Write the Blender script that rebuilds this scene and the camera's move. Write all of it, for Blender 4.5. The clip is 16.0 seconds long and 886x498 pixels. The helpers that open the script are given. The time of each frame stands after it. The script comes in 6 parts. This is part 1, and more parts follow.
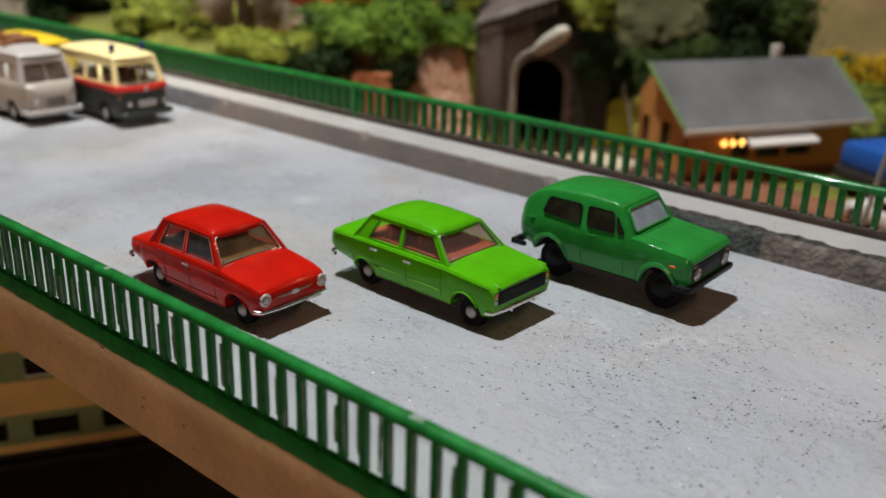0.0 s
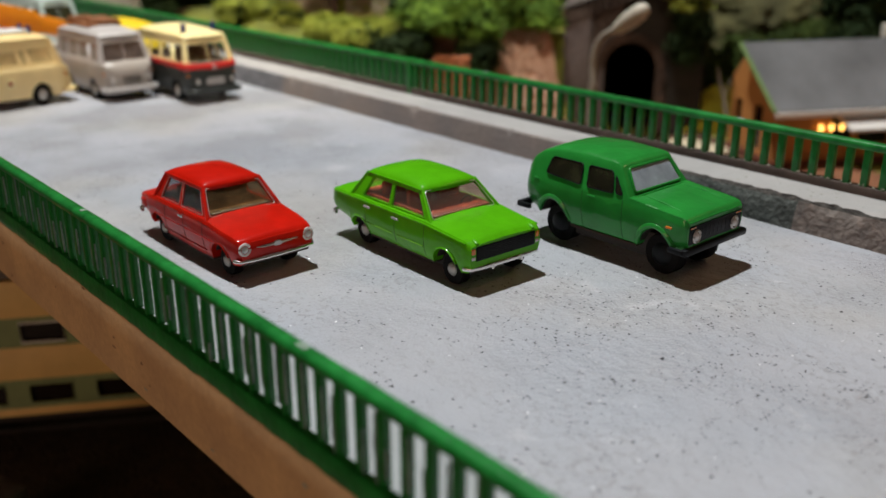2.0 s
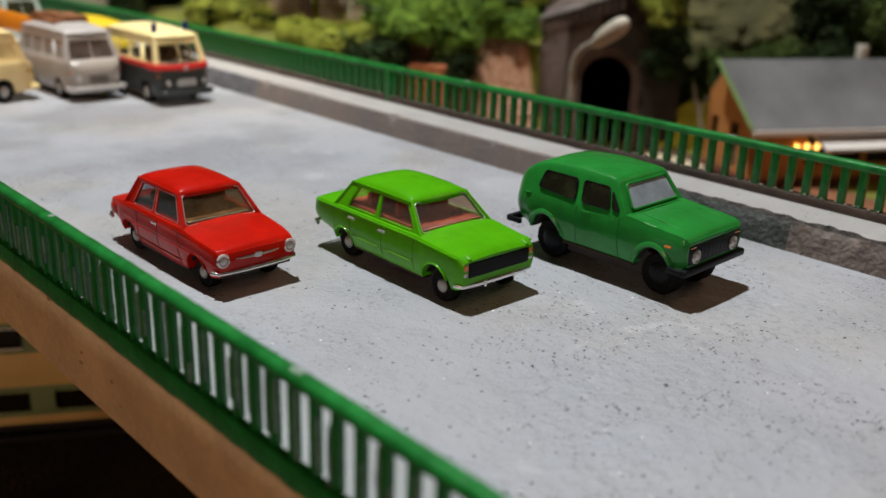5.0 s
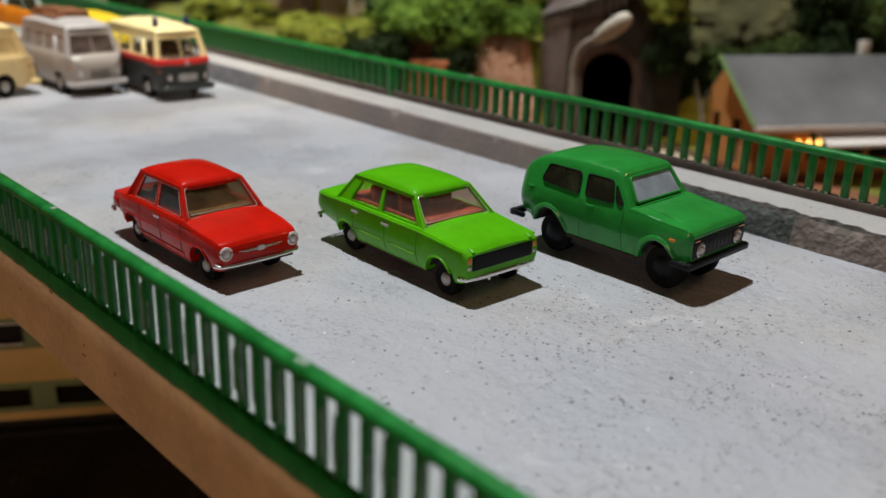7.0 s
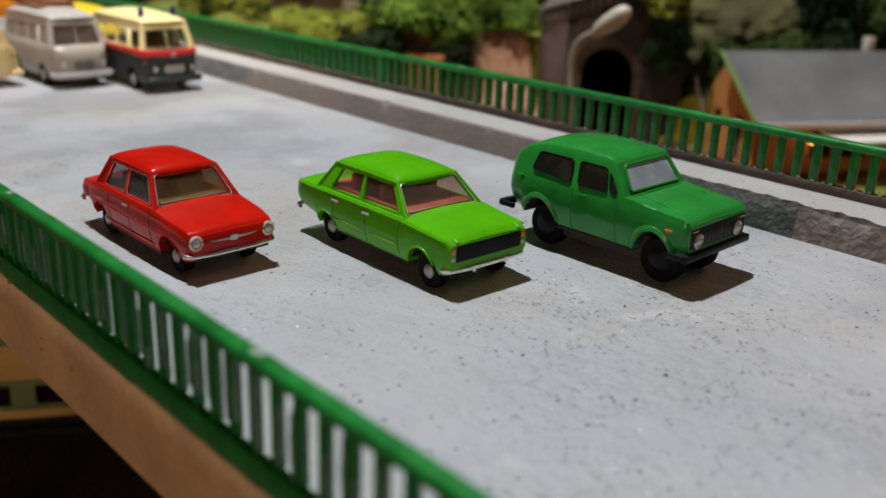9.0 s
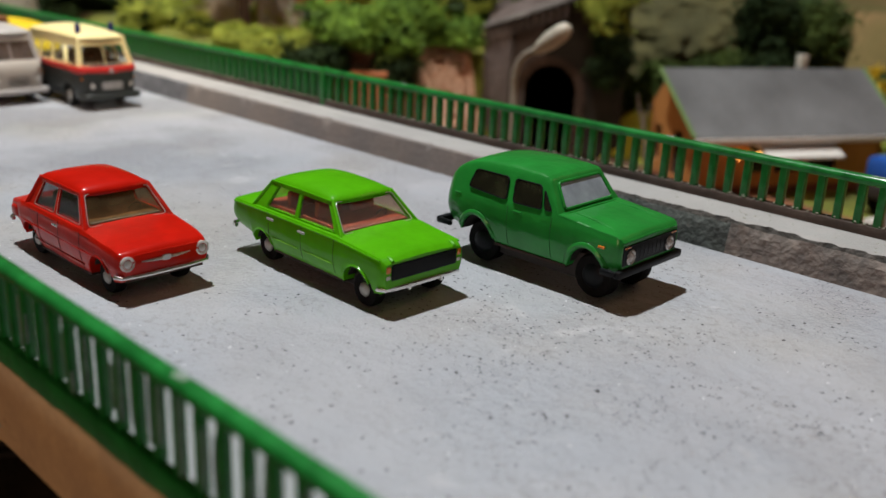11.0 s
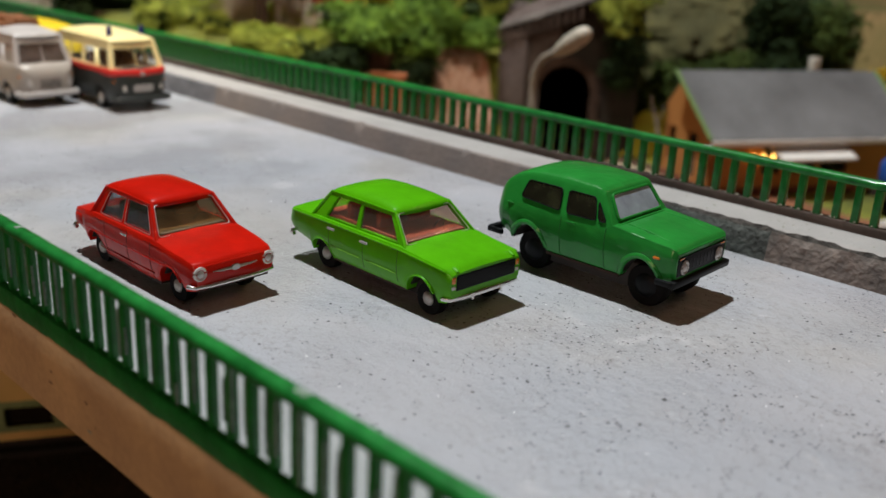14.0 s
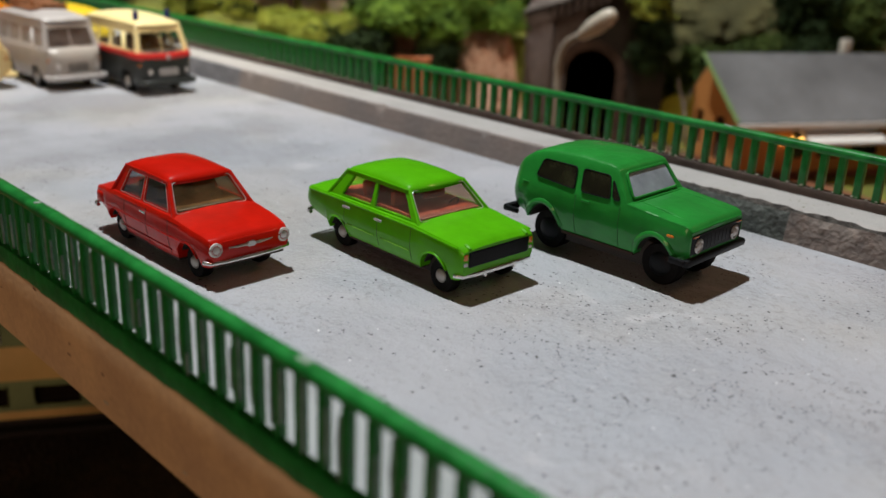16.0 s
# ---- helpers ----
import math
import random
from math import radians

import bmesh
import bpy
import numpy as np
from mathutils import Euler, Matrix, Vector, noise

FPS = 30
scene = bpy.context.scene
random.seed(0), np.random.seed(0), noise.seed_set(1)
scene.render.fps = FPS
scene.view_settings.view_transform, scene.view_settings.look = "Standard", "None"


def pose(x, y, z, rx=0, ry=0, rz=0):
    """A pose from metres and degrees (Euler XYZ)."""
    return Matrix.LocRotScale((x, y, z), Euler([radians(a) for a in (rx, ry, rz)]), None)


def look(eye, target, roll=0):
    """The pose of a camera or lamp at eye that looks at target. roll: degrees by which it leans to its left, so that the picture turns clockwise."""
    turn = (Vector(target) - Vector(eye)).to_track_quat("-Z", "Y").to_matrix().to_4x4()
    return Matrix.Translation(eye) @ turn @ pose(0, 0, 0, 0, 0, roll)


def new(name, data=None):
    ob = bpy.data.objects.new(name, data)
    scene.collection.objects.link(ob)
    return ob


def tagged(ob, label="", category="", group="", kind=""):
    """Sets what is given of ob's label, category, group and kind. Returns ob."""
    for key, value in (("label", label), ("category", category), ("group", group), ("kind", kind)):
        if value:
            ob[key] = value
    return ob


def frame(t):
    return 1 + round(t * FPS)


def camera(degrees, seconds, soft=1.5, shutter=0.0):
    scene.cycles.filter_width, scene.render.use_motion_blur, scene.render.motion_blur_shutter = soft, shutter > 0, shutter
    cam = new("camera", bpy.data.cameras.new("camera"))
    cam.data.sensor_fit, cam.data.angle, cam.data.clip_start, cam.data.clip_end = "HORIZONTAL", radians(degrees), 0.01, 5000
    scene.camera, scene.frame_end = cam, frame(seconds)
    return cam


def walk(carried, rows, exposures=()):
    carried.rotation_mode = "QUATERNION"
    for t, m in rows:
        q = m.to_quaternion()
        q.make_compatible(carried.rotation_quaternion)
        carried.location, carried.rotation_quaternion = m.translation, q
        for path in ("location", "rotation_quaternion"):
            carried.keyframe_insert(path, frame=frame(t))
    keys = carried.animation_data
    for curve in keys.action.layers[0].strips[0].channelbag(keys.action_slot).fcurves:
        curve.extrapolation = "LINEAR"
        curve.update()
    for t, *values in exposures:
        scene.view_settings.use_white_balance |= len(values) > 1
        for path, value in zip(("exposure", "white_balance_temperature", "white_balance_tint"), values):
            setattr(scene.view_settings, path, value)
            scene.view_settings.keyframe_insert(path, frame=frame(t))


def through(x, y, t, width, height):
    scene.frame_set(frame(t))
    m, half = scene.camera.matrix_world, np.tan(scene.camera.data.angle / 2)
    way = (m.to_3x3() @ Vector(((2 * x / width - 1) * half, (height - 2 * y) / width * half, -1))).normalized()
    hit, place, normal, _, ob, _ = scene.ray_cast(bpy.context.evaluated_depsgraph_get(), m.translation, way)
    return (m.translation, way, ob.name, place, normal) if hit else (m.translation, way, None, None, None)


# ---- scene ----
cam = camera(51.63, 16.0)
PATH = [
    (0, (0.00091, -0.00342, 0.07520), (-0.11917, 0.14030, 0.00502), 1.79),
    (0.5, (0.00381, -0.00243, 0.07396), (-0.11822, 0.13954, 0.00359), 1.61),
    (1, (0.01388, -0.00484, 0.08075), (-0.11314, 0.13277, 0.01055), 0.38),
    (1.5, (0.02359, 0.00365, 0.07783), (-0.11371, 0.13192, 0.00933), -0.52),
    (2, (0.02175, 0.01766, 0.06559), (-0.12015, 0.14020, -0.00403), -0.14),
    (2.5, (0.02091, 0.01947, 0.06337), (-0.12122, 0.14123, -0.00717), -0.01),
    (3, (0.02059, 0.01898, 0.06383), (-0.12312, 0.13969, -0.00530), -0.00),
    (3.5, (0.01958, 0.01967, 0.06313), (-0.12495, 0.14013, -0.00470), 0.02),
    (4, (0.01733, 0.01861, 0.06344), (-0.12480, 0.14170, -0.00474), 1.40),
    (4.5, (0.01322, 0.01821, 0.06575), (-0.12590, 0.14485, -0.00213), 1.77),
    (5, (0.01246, 0.01880, 0.06383), (-0.12426, 0.14818, -0.00375), 1.91),
    (7.5, (0.01166, 0.01809, 0.06285), (-0.12484, 0.14742, -0.00527), 2.03),
    (8, (0.01120, 0.01715, 0.06305), (-0.12514, 0.14654, -0.00530), 2.28),
    (8.5, (0.00984, 0.01867, 0.06135), (-0.12751, 0.14716, -0.00666), 2.22),
    (9, (0.00865, 0.02601, 0.05782), (-0.12844, 0.15520, -0.00940), 2.11),
    (9.5, (0.00883, 0.02853, 0.05832), (-0.12318, 0.16283, -0.00904), 2.88),
    (12, (0.01119, 0.02557, 0.05858), (-0.11923, 0.16356, -0.00427), 2.65),
    (12.5, (0.00976, 0.02334, 0.05830), (-0.12049, 0.16164, -0.00420), 2.65),
    (13, (0.00704, 0.02039, 0.06036), (-0.12161, 0.15962, -0.00340), 3.29),
    (13.5, (0.00386, 0.01897, 0.06137), (-0.12482, 0.15809, -0.00254), 3.05),
    (14, (0.00435, 0.01672, 0.06255), (-0.12440, 0.15513, -0.00276), 2.99),
    (14.5, (0.00404, 0.01636, 0.06288), (-0.12607, 0.15281, -0.00385), 2.88),
    (15, (0.00457, 0.01695, 0.06213), (-0.12696, 0.15187, -0.00492), 2.59),
    (15.5, (0.00601, 0.01743, 0.06203), (-0.12653, 0.15110, -0.00554), 2.22),
    (16, (0.00760, 0.01800, 0.06126), (-0.12527, 0.15106, -0.00685), 2.50),
]
walk(cam, [(t, look(eye, target, roll)) for t, eye, target, roll in PATH])
# ---- end of walk
# ---- lens blur, light and exposure ----
cam.data.dof.use_dof = True
cam.data.dof.focus_distance = 0.165
cam.data.dof.aperture_fstop = 18.0
scene.view_settings.exposure = 0.0

world = bpy.data.worlds.new("room_dark")
scene.world = world
world.use_nodes = True
world.node_tree.nodes["Background"].inputs[0].default_value = (0.02, 0.018, 0.016, 1)
world.node_tree.nodes["Background"].inputs[1].default_value = 1.0

CM = 0.01


def area_lamp(name, eye, target, size, watts, colour):
    """A disc-shaped area lamp; places in centimetres."""
    data = bpy.data.lights.new(name, "AREA")
    data.shape, data.size, data.energy, data.color = "DISK", size * CM, watts, colour
    ob = new(name, data)
    ob.matrix_world = look(Vector(eye) * CM, Vector(target) * CM)
    return ob


area_lamp("halogen_spot", (-35.5, 12.3, 105), (-14, 16, 0), 3.5, 14.1, (0.93, 0.96, 0.95))
# Two unseen warm fills, added from the visitors' side for boards, coach and flanks.
area_lamp("side_fill", (25, -150, 45), (-10, 14, -5), 60, 3.1, (1.0, 0.56, 0.38))
area_lamp("low_fill", (20, -150, -28), (-10, 8, -5), 60, 3.1, (1.0, 0.76, 0.52))
for bulb_x, bulb_y, bulb_z in ((16, 64, 51), (21.5, 62.5, 55), (27, 59, 50)):
    area_lamp("back_bulb", (bulb_x, bulb_y, bulb_z), (-10, 14, 0), 3.2, 0.17, (1.0, 0.50, 0.26))


# Unseen warm fill spot, added to brighten the shrubs, stone wall and vans.
spot = bpy.data.lights.new("scenery_fill", "SPOT")
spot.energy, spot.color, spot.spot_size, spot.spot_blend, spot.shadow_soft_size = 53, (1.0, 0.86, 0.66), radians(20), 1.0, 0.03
new("scenery_fill", spot).matrix_world = look(Vector((8, -14, 110)) * CM, Vector((-40, 29.5, 0)) * CM)


# ---- materials ----
def mat(name, col, rough=0.5, metal=0.0, var=0.15, scale=4.0, bump=0.0, grain=30.0, coat=0.0, alt=None, spec=0.5, rvar=0.0):
    """Base colour that varies at two scales (per centimetre), fine relief, gloss."""
    m = bpy.data.materials.new(name)
    m.use_nodes = True
    nt, bs = m.node_tree, m.node_tree.nodes["Principled BSDF"]
    link = nt.links.new
    tc = nt.nodes.new("ShaderNodeTexCoord")
    big = nt.nodes.new("ShaderNodeTexNoise")
    big.inputs["Scale"].default_value, big.inputs["Detail"].default_value = scale * 100, 4
    fine = nt.nodes.new("ShaderNodeTexNoise")
    fine.inputs["Scale"].default_value, fine.inputs["Detail"].default_value = grain * 100, 3
    link(tc.outputs["Object"], big.inputs["Vector"])
    link(tc.outputs["Object"], fine.inputs["Vector"])
    ramp = nt.nodes.new("ShaderNodeValToRGB")
    ramp.color_ramp.elements[0].position, ramp.color_ramp.elements[1].position = 0.3, 0.7
    lo = alt or tuple(c * (1 - var) for c in col)
    hi = tuple(min(1.0, c * (1 + var * (0.5 if alt is None else 0.0))) for c in col)
    ramp.color_ramp.elements[0].color, ramp.color_ramp.elements[1].color = (*lo, 1), (*hi, 1)
    link(big.outputs["Fac"], ramp.inputs["Fac"])
    mix = nt.nodes.new("ShaderNodeMix")
    mix.data_type, mix.blend_type = "RGBA", "MULTIPLY"
    mix.inputs["Factor"].default_value = min(1.0, var * 1.5)
    link(ramp.outputs["Color"], mix.inputs["A"])
    link(fine.outputs["Fac"], mix.inputs["B"])
    link(mix.outputs["Result"], bs.inputs["Base Color"])
    bs.inputs["Roughness"].default_value, bs.inputs["Metallic"].default_value = rough, metal
    bs.inputs["Coat Weight"].default_value, bs.inputs["Coat Roughness"].default_value = coat, 0.08
    bs.inputs["Specular IOR Level"].default_value = spec
    if rvar:
        mr = nt.nodes.new("ShaderNodeMapRange")
        mr.inputs["To Min"].default_value, mr.inputs["To Max"].default_value = max(0.02, rough - rvar), min(1.0, rough + rvar)
        link(big.outputs["Fac"], mr.inputs["Value"])
        link(mr.outputs["Result"], bs.inputs["Roughness"])
    if bump:
        bn = nt.nodes.new("ShaderNodeBump")
        bn.inputs["Strength"].default_value, bn.inputs["Distance"].default_value = 1.0, bump * CM
        link(fine.outputs["Fac"], bn.inputs["Height"])
        link(bn.outputs["Normal"], bs.inputs["Normal"])
    return m


def road_paint():
    """Grey-lilac brushed paint with pin holes, dark grit, pale scuffs and a few painted-on glints."""
    m = mat("road_paint", (0.44, 0.445, 0.485), 0.6, var=0.10, scale=0.35, grain=22.0, bump=0.016)
    nt, bs = m.node_tree, m.node_tree.nodes["Principled BSDF"]
    link = nt.links.new
    base = bs.inputs["Base Color"].links[0].from_socket
    tc = nt.nodes.new("ShaderNodeTexCoord")

    def noise_tex(scale, detail=2.0, warp=0.0):
        n = nt.nodes.new("ShaderNodeTexNoise")
        n.inputs["Scale"].default_value, n.inputs["Detail"].default_value, n.inputs["Distortion"].default_value = scale * 100, detail, warp
        link(tc.outputs["Object"], n.inputs["Vector"])
        return n.outputs["Fac"]

    def step(value, lo, hi):
        r = nt.nodes.new("ShaderNodeMapRange")
        r.interpolation_type = "SMOOTHSTEP"
        r.inputs["From Min"].default_value, r.inputs["From Max"].default_value = lo, hi
        link(value, r.inputs["Value"])
        return r.outputs["Result"]

    def times(a, b):
        n = nt.nodes.new("ShaderNodeMath")
        n.operation = "MULTIPLY"
        link(a, n.inputs[0])
        link(b, n.inputs[1])
        return n.outputs[0]

    def over(a, colour, fac):
        n = nt.nodes.new("ShaderNodeMix")
        n.data_type = "RGBA"
        link(fac, n.inputs["Factor"])
        link(a, n.inputs["A"])
        n.inputs["B"].default_value = (*colour, 1)
        return n.outputs["Result"]

    warm = step(noise_tex(0.16, 2), 0.45, 0.62)
    half = nt.nodes.new("ShaderNodeMath")
    half.operation = "MULTIPLY"
    half.inputs[1].default_value = 0.55
    link(warm, half.inputs[0])
    col = over(base, (0.43, 0.41, 0.385), half.outputs[0])
    cool = nt.nodes.new("ShaderNodeMath")
    cool.operation = "MULTIPLY"
    cool.inputs[1].default_value = 0.5
    link(step(noise_tex(0.22, 4), 0.44, 0.64), cool.inputs[0])
    col = over(col, (0.37, 0.40, 0.46), cool.outputs[0])
    dirt = nt.nodes.new("ShaderNodeMath")
    dirt.operation = "MULTIPLY"
    dirt.inputs[1].default_value = 0.42
    link(times(step(noise_tex(7.0, 4), 0.52, 0.66), step(noise_tex(0.4, 3), 0.42, 0.6)), dirt.inputs[0])
    col = over(col, (0.23, 0.22, 0.22), dirt.outputs[0])
    pale = times(step(noise_tex(0.9, 5, 1.0), 0.60, 0.72), step(noise_tex(0.22, 2), 0.5, 0.6))
    dim = nt.nodes.new("ShaderNodeMath")
    dim.operation = "MULTIPLY"
    dim.inputs[1].default_value = 0.35
    link(pale, dim.inputs[0])
    col = over(col, (0.66, 0.65, 0.67), dim.outputs[0])
    vor = nt.nodes.new("ShaderNodeTexVoronoi")
    vor.inputs["Scale"].default_value = 1250
    wob = nt.nodes.new("ShaderNodeTexNoise")
    wob.inputs["Scale"].default_value, wob.inputs["Detail"].default_value = 1600, 2
    link(tc.outputs["Object"], wob.inputs["Vector"])
    shift = nt.nodes.new("ShaderNodeVectorMath")
    shift.operation = "MULTIPLY_ADD"
    shift.inputs[1].default_value = (0.0009, 0.0009, 0.0009)
    link(wob.outputs["Color"], shift.inputs[0])
    link(tc.outputs["Object"], shift.inputs[2])
    link(shift.outputs[0], vor.inputs["Vector"])
    sepc = nt.nodes.new("ShaderNodeSeparateColor")
    link(vor.outputs["Color"], sepc.inputs[0])

    def dots(lo, hi, most, mask):
        size = nt.nodes.new("ShaderNodeMapRange")
        size.inputs["From Min"].default_value, size.inputs["From Max"].default_value = lo, hi
        size.inputs["To Min"].default_value, size.inputs["To Max"].default_value = 0.0, most
        link(sepc.outputs[0], size.inputs["Value"])
        gap = nt.nodes.new("ShaderNodeMath")
        gap.operation = "SUBTRACT"
        link(size.outputs["Result"], gap.inputs[0])
        link(vor.outputs["Distance"], gap.inputs[1])
        return times(step(gap.outputs[0], -0.03, 0.03), mask)

    cluster = times(step(noise_tex(0.28, 3), 0.38, 0.5), step(noise_tex(0.8, 2), 0.40, 0.5))
    far = nt.nodes.new("ShaderNodeVectorMath")
    far.operation = "DISTANCE"
    link(tc.outputs["Object"], far.inputs[0])
    far.inputs[1].default_value = (-0.062, 0.148, 0.0)
    worn = nt.nodes.new("ShaderNodeMapRange")
    worn.inputs["From Min"].default_value, worn.inputs["From Max"].default_value = 0.028, 0.075
    worn.inputs["To Min"].default_value, worn.inputs["To Max"].default_value = 1.0, 0.22
    link(far.outputs["Value"], worn.inputs["Value"])
    pits = dots(0.10, 1.0, 0.30, times(cluster, worn.outputs["Result"]))
    rare = dots(0.90, 1.0, 0.38, step(noise_tex(1.1, 2), 0.42, 0.5))
    both = nt.nodes.new("ShaderNodeMath")
    both.operation = "MAXIMUM"
    link(pits, both.inputs[0])
    link(rare, both.inputs[1])
    # Sparkles drawn as near-white dots in the base colour.
    painted_glint = times(step(noise_tex(9.0, 1.0), 0.76, 0.78), step(noise_tex(0.25, 2), 0.42, 0.5))
    col = over(col, (0.9, 0.9, 0.92), painted_glint)
    col = over(col, (0.04, 0.038, 0.042), both.outputs[0])
    link(col, bs.inputs["Base Color"])
    old = bs.inputs["Normal"].links[0].from_node
    b2 = nt.nodes.new("ShaderNodeBump")
    b2.invert = True
    b2.inputs["Distance"].default_value = 0.02 * CM
    link(both.outputs[0], b2.inputs["Height"])
    link(old.outputs["Normal"], b2.inputs["Normal"])
    b3 = nt.nodes.new("ShaderNodeBump")
    b3.inputs["Distance"].default_value, b3.inputs["Strength"].default_value = 0.10 * CM, 0.75
    link(noise_tex(3.0, 4), b3.inputs["Height"])
    link(b2.outputs["Normal"], b3.inputs["Normal"])
    link(b3.outputs["Normal"], bs.inputs["Normal"])
    b4 = nt.nodes.new("ShaderNodeBump")
    b4.inputs["Distance"].default_value = 0.05 * CM
    link(noise_tex(11.0, 3), b4.inputs["Height"])
    link(b3.outputs["Normal"], b4.inputs["Normal"])
    link(b4.outputs["Normal"], bs.inputs["Coat Normal"])
    bs.inputs["Coat Roughness"].default_value = 0.12
    sheen = nt.nodes.new("ShaderNodeMath")
    sheen.operation = "MULTIPLY"
    sheen.inputs[1].default_value = 0.7
    link(step(noise_tex(0.3, 3), 0.38, 0.6), sheen.inputs[0])
    link(sheen.outputs[0], bs.inputs["Coat Weight"])
    return m


def clear_glass(name, tint=(0.92, 0.95, 0.95), rough=0.03, through=1.0, smear=0.1):
    m = bpy.data.materials.new(name)
    m.use_nodes = True
    bs = m.node_tree.nodes["Principled BSDF"]
    nt = m.node_tree
    tc, tex, ramp = nt.nodes.new("ShaderNodeTexCoord"), nt.nodes.new("ShaderNodeTexNoise"), nt.nodes.new("ShaderNodeValToRGB")
    tex.inputs["Scale"].default_value, tex.inputs["Detail"].default_value = 220, 3
    ramp.color_ramp.elements[0].position, ramp.color_ramp.elements[1].position = 0.35, 0.7
    ramp.color_ramp.elements[0].color, ramp.color_ramp.elements[1].color = (*[c * (1 - 0.6 * smear) for c in tint], 1), (*[min(1, c * (1 + 0.5 * smear)) for c in tint], 1)
    nt.links.new(tc.outputs["Object"], tex.inputs["Vector"])
    nt.links.new(tex.outputs["Fac"], ramp.inputs["Fac"])
    nt.links.new(ramp.outputs["Color"], bs.inputs["Base Color"])
    bs.inputs["Transmission Weight"].default_value, bs.inputs["Roughness"].default_value, bs.inputs["IOR"].default_value = through, rough, 1.35
    return m


def glowing(name, col, power):
    m = bpy.data.materials.new(name)
    m.use_nodes = True
    bs = m.node_tree.nodes["Principled BSDF"]
    bs.inputs["Emission Color"].default_value, bs.inputs["Emission Strength"].default_value = (*col, 1), power
    return m


ROAD = road_paint()
PAVE = mat("pavement_paint", (0.43, 0.41, 0.40), 0.75, var=0.12, scale=0.8, bump=0.012, grain=18)
PAVENEAR = mat("pavement_paint_blue_grey", (0.39, 0.42, 0.425), 0.7, var=0.15, scale=0.8, bump=0.012, grain=18)
KERB = mat("kerb_cast", (0.28, 0.235, 0.21), 0.85, var=0.2, scale=0.5, bump=0.02, grain=6, alt=(0.21, 0.19, 0.185))
KERBROUGH = mat("kerb_cast_rough", (0.33, 0.27, 0.235), 0.85, var=0.4, scale=3.2, bump=0.07, grain=7, alt=(0.15, 0.13, 0.12))
KERBBLUE = mat("kerb_cast_blue_grey", (0.215, 0.215, 0.235), 0.85, var=0.3, scale=2, bump=0.05, grain=9)
KERBDARK = mat("kerb_cast_dark_green_grey", (0.13, 0.145, 0.13), 0.8, var=0.5, scale=3.2, bump=0.08, grain=8, alt=(0.05, 0.055, 0.05))
CRUMBLE = mat("crumbled_edge", (0.17, 0.15, 0.135), 0.95, var=0.6, scale=5, bump=0.09, grain=9, alt=(0.03, 0.028, 0.025))
# Colour of the strips that imitate pale glimpses and reflections between near uprights.
PALEGLIMPSE = mat("pale_glimpse", (0.24, 0.40, 0.36), 0.5, var=0.4, scale=6, bump=0.01, grain=10)
PATHCREAM = mat("path_cream", (0.72, 0.62, 0.42), 0.9, var=0.25, scale=0.8, bump=0.05, grain=6)
YARDBROWN = mat("yard_terracotta", (0.36, 0.15, 0.07), 0.9, var=0.35, scale=0.6, bump=0.05, grain=6)
SLOPEEARTH = mat("slope_ochre_earth", (0.38, 0.24, 0.10), 0.95, var=0.4, scale=0.18, bump=0.06, grain=6, alt=(0.16, 0.15, 0.04))
FASCIA = mat("fascia_board", (0.70, 0.455, 0.23), 0.75, var=0.2, scale=0.7, bump=0.006, grain=10, alt=(0.50, 0.32, 0.175))
SOFFIT = mat("soffit_grey", (0.2, 0.17, 0.15), 0.8)
RAIL = mat("rail_green_paint", (0.020, 0.255, 0.046), 0.34, var=0.35, scale=2.2, bump=0.012, grain=7, coat=0.4, rvar=0.12, spec=0.15)
RAILWEB = mat("rail_gap_green", (0.010, 0.115, 0.022), 0.55, var=0.3, scale=4, bump=0.01, grain=10)
BASEBEAM = mat("rail_base_brown", (0.11, 0.08, 0.065), 0.8, var=0.3, scale=1.5, bump=0.02, grain=8)
KNOCK = mat("knocked_board", (0.36, 0.22, 0.12), 0.8, var=0.4, scale=8)
CHIPPALE = mat("pale_glue", (0.36, 0.36, 0.27), 0.6)
CHIP = mat("chipped_plaster", (0.34, 0.46, 0.36), 0.7, var=0.5, scale=9)
RED = mat("red_enamel", (0.60, 0.011, 0.004), 0.34, var=0.15, scale=1.2, bump=0.005, grain=5, coat=0.25, spec=0.08)
LIME = mat("lime_enamel", (0.095, 0.45, 0.004), 0.34, var=0.12, scale=1.2, bump=0.005, grain=5, coat=0.25, spec=0.08)
GREEN = mat("green_enamel", (0.022, 0.275, 0.040), 0.36, var=0.18, scale=1.2, bump=0.015, grain=4, coat=0.38, spec=0.12)


def brushed_on(m, weight, rough, scale, deep):
    """A clear gloss over the paint, uneven from the brush."""
    nt, bs = m.node_tree, m.node_tree.nodes["Principled BSDF"]
    tc, n, b = nt.nodes.new("ShaderNodeTexCoord"), nt.nodes.new("ShaderNodeTexNoise"), nt.nodes.new("ShaderNodeBump")
    n.inputs["Scale"].default_value, n.inputs["Detail"].default_value = scale * 100, 2
    b.inputs["Distance"].default_value = deep * CM
    nt.links.new(tc.outputs["Object"], n.inputs["Vector"])
    nt.links.new(n.outputs["Fac"], b.inputs["Height"])
    nt.links.new(b.outputs["Normal"], bs.inputs["Coat Normal"])
    bs.inputs["Coat Weight"].default_value, bs.inputs["Coat Roughness"].default_value = weight, rough


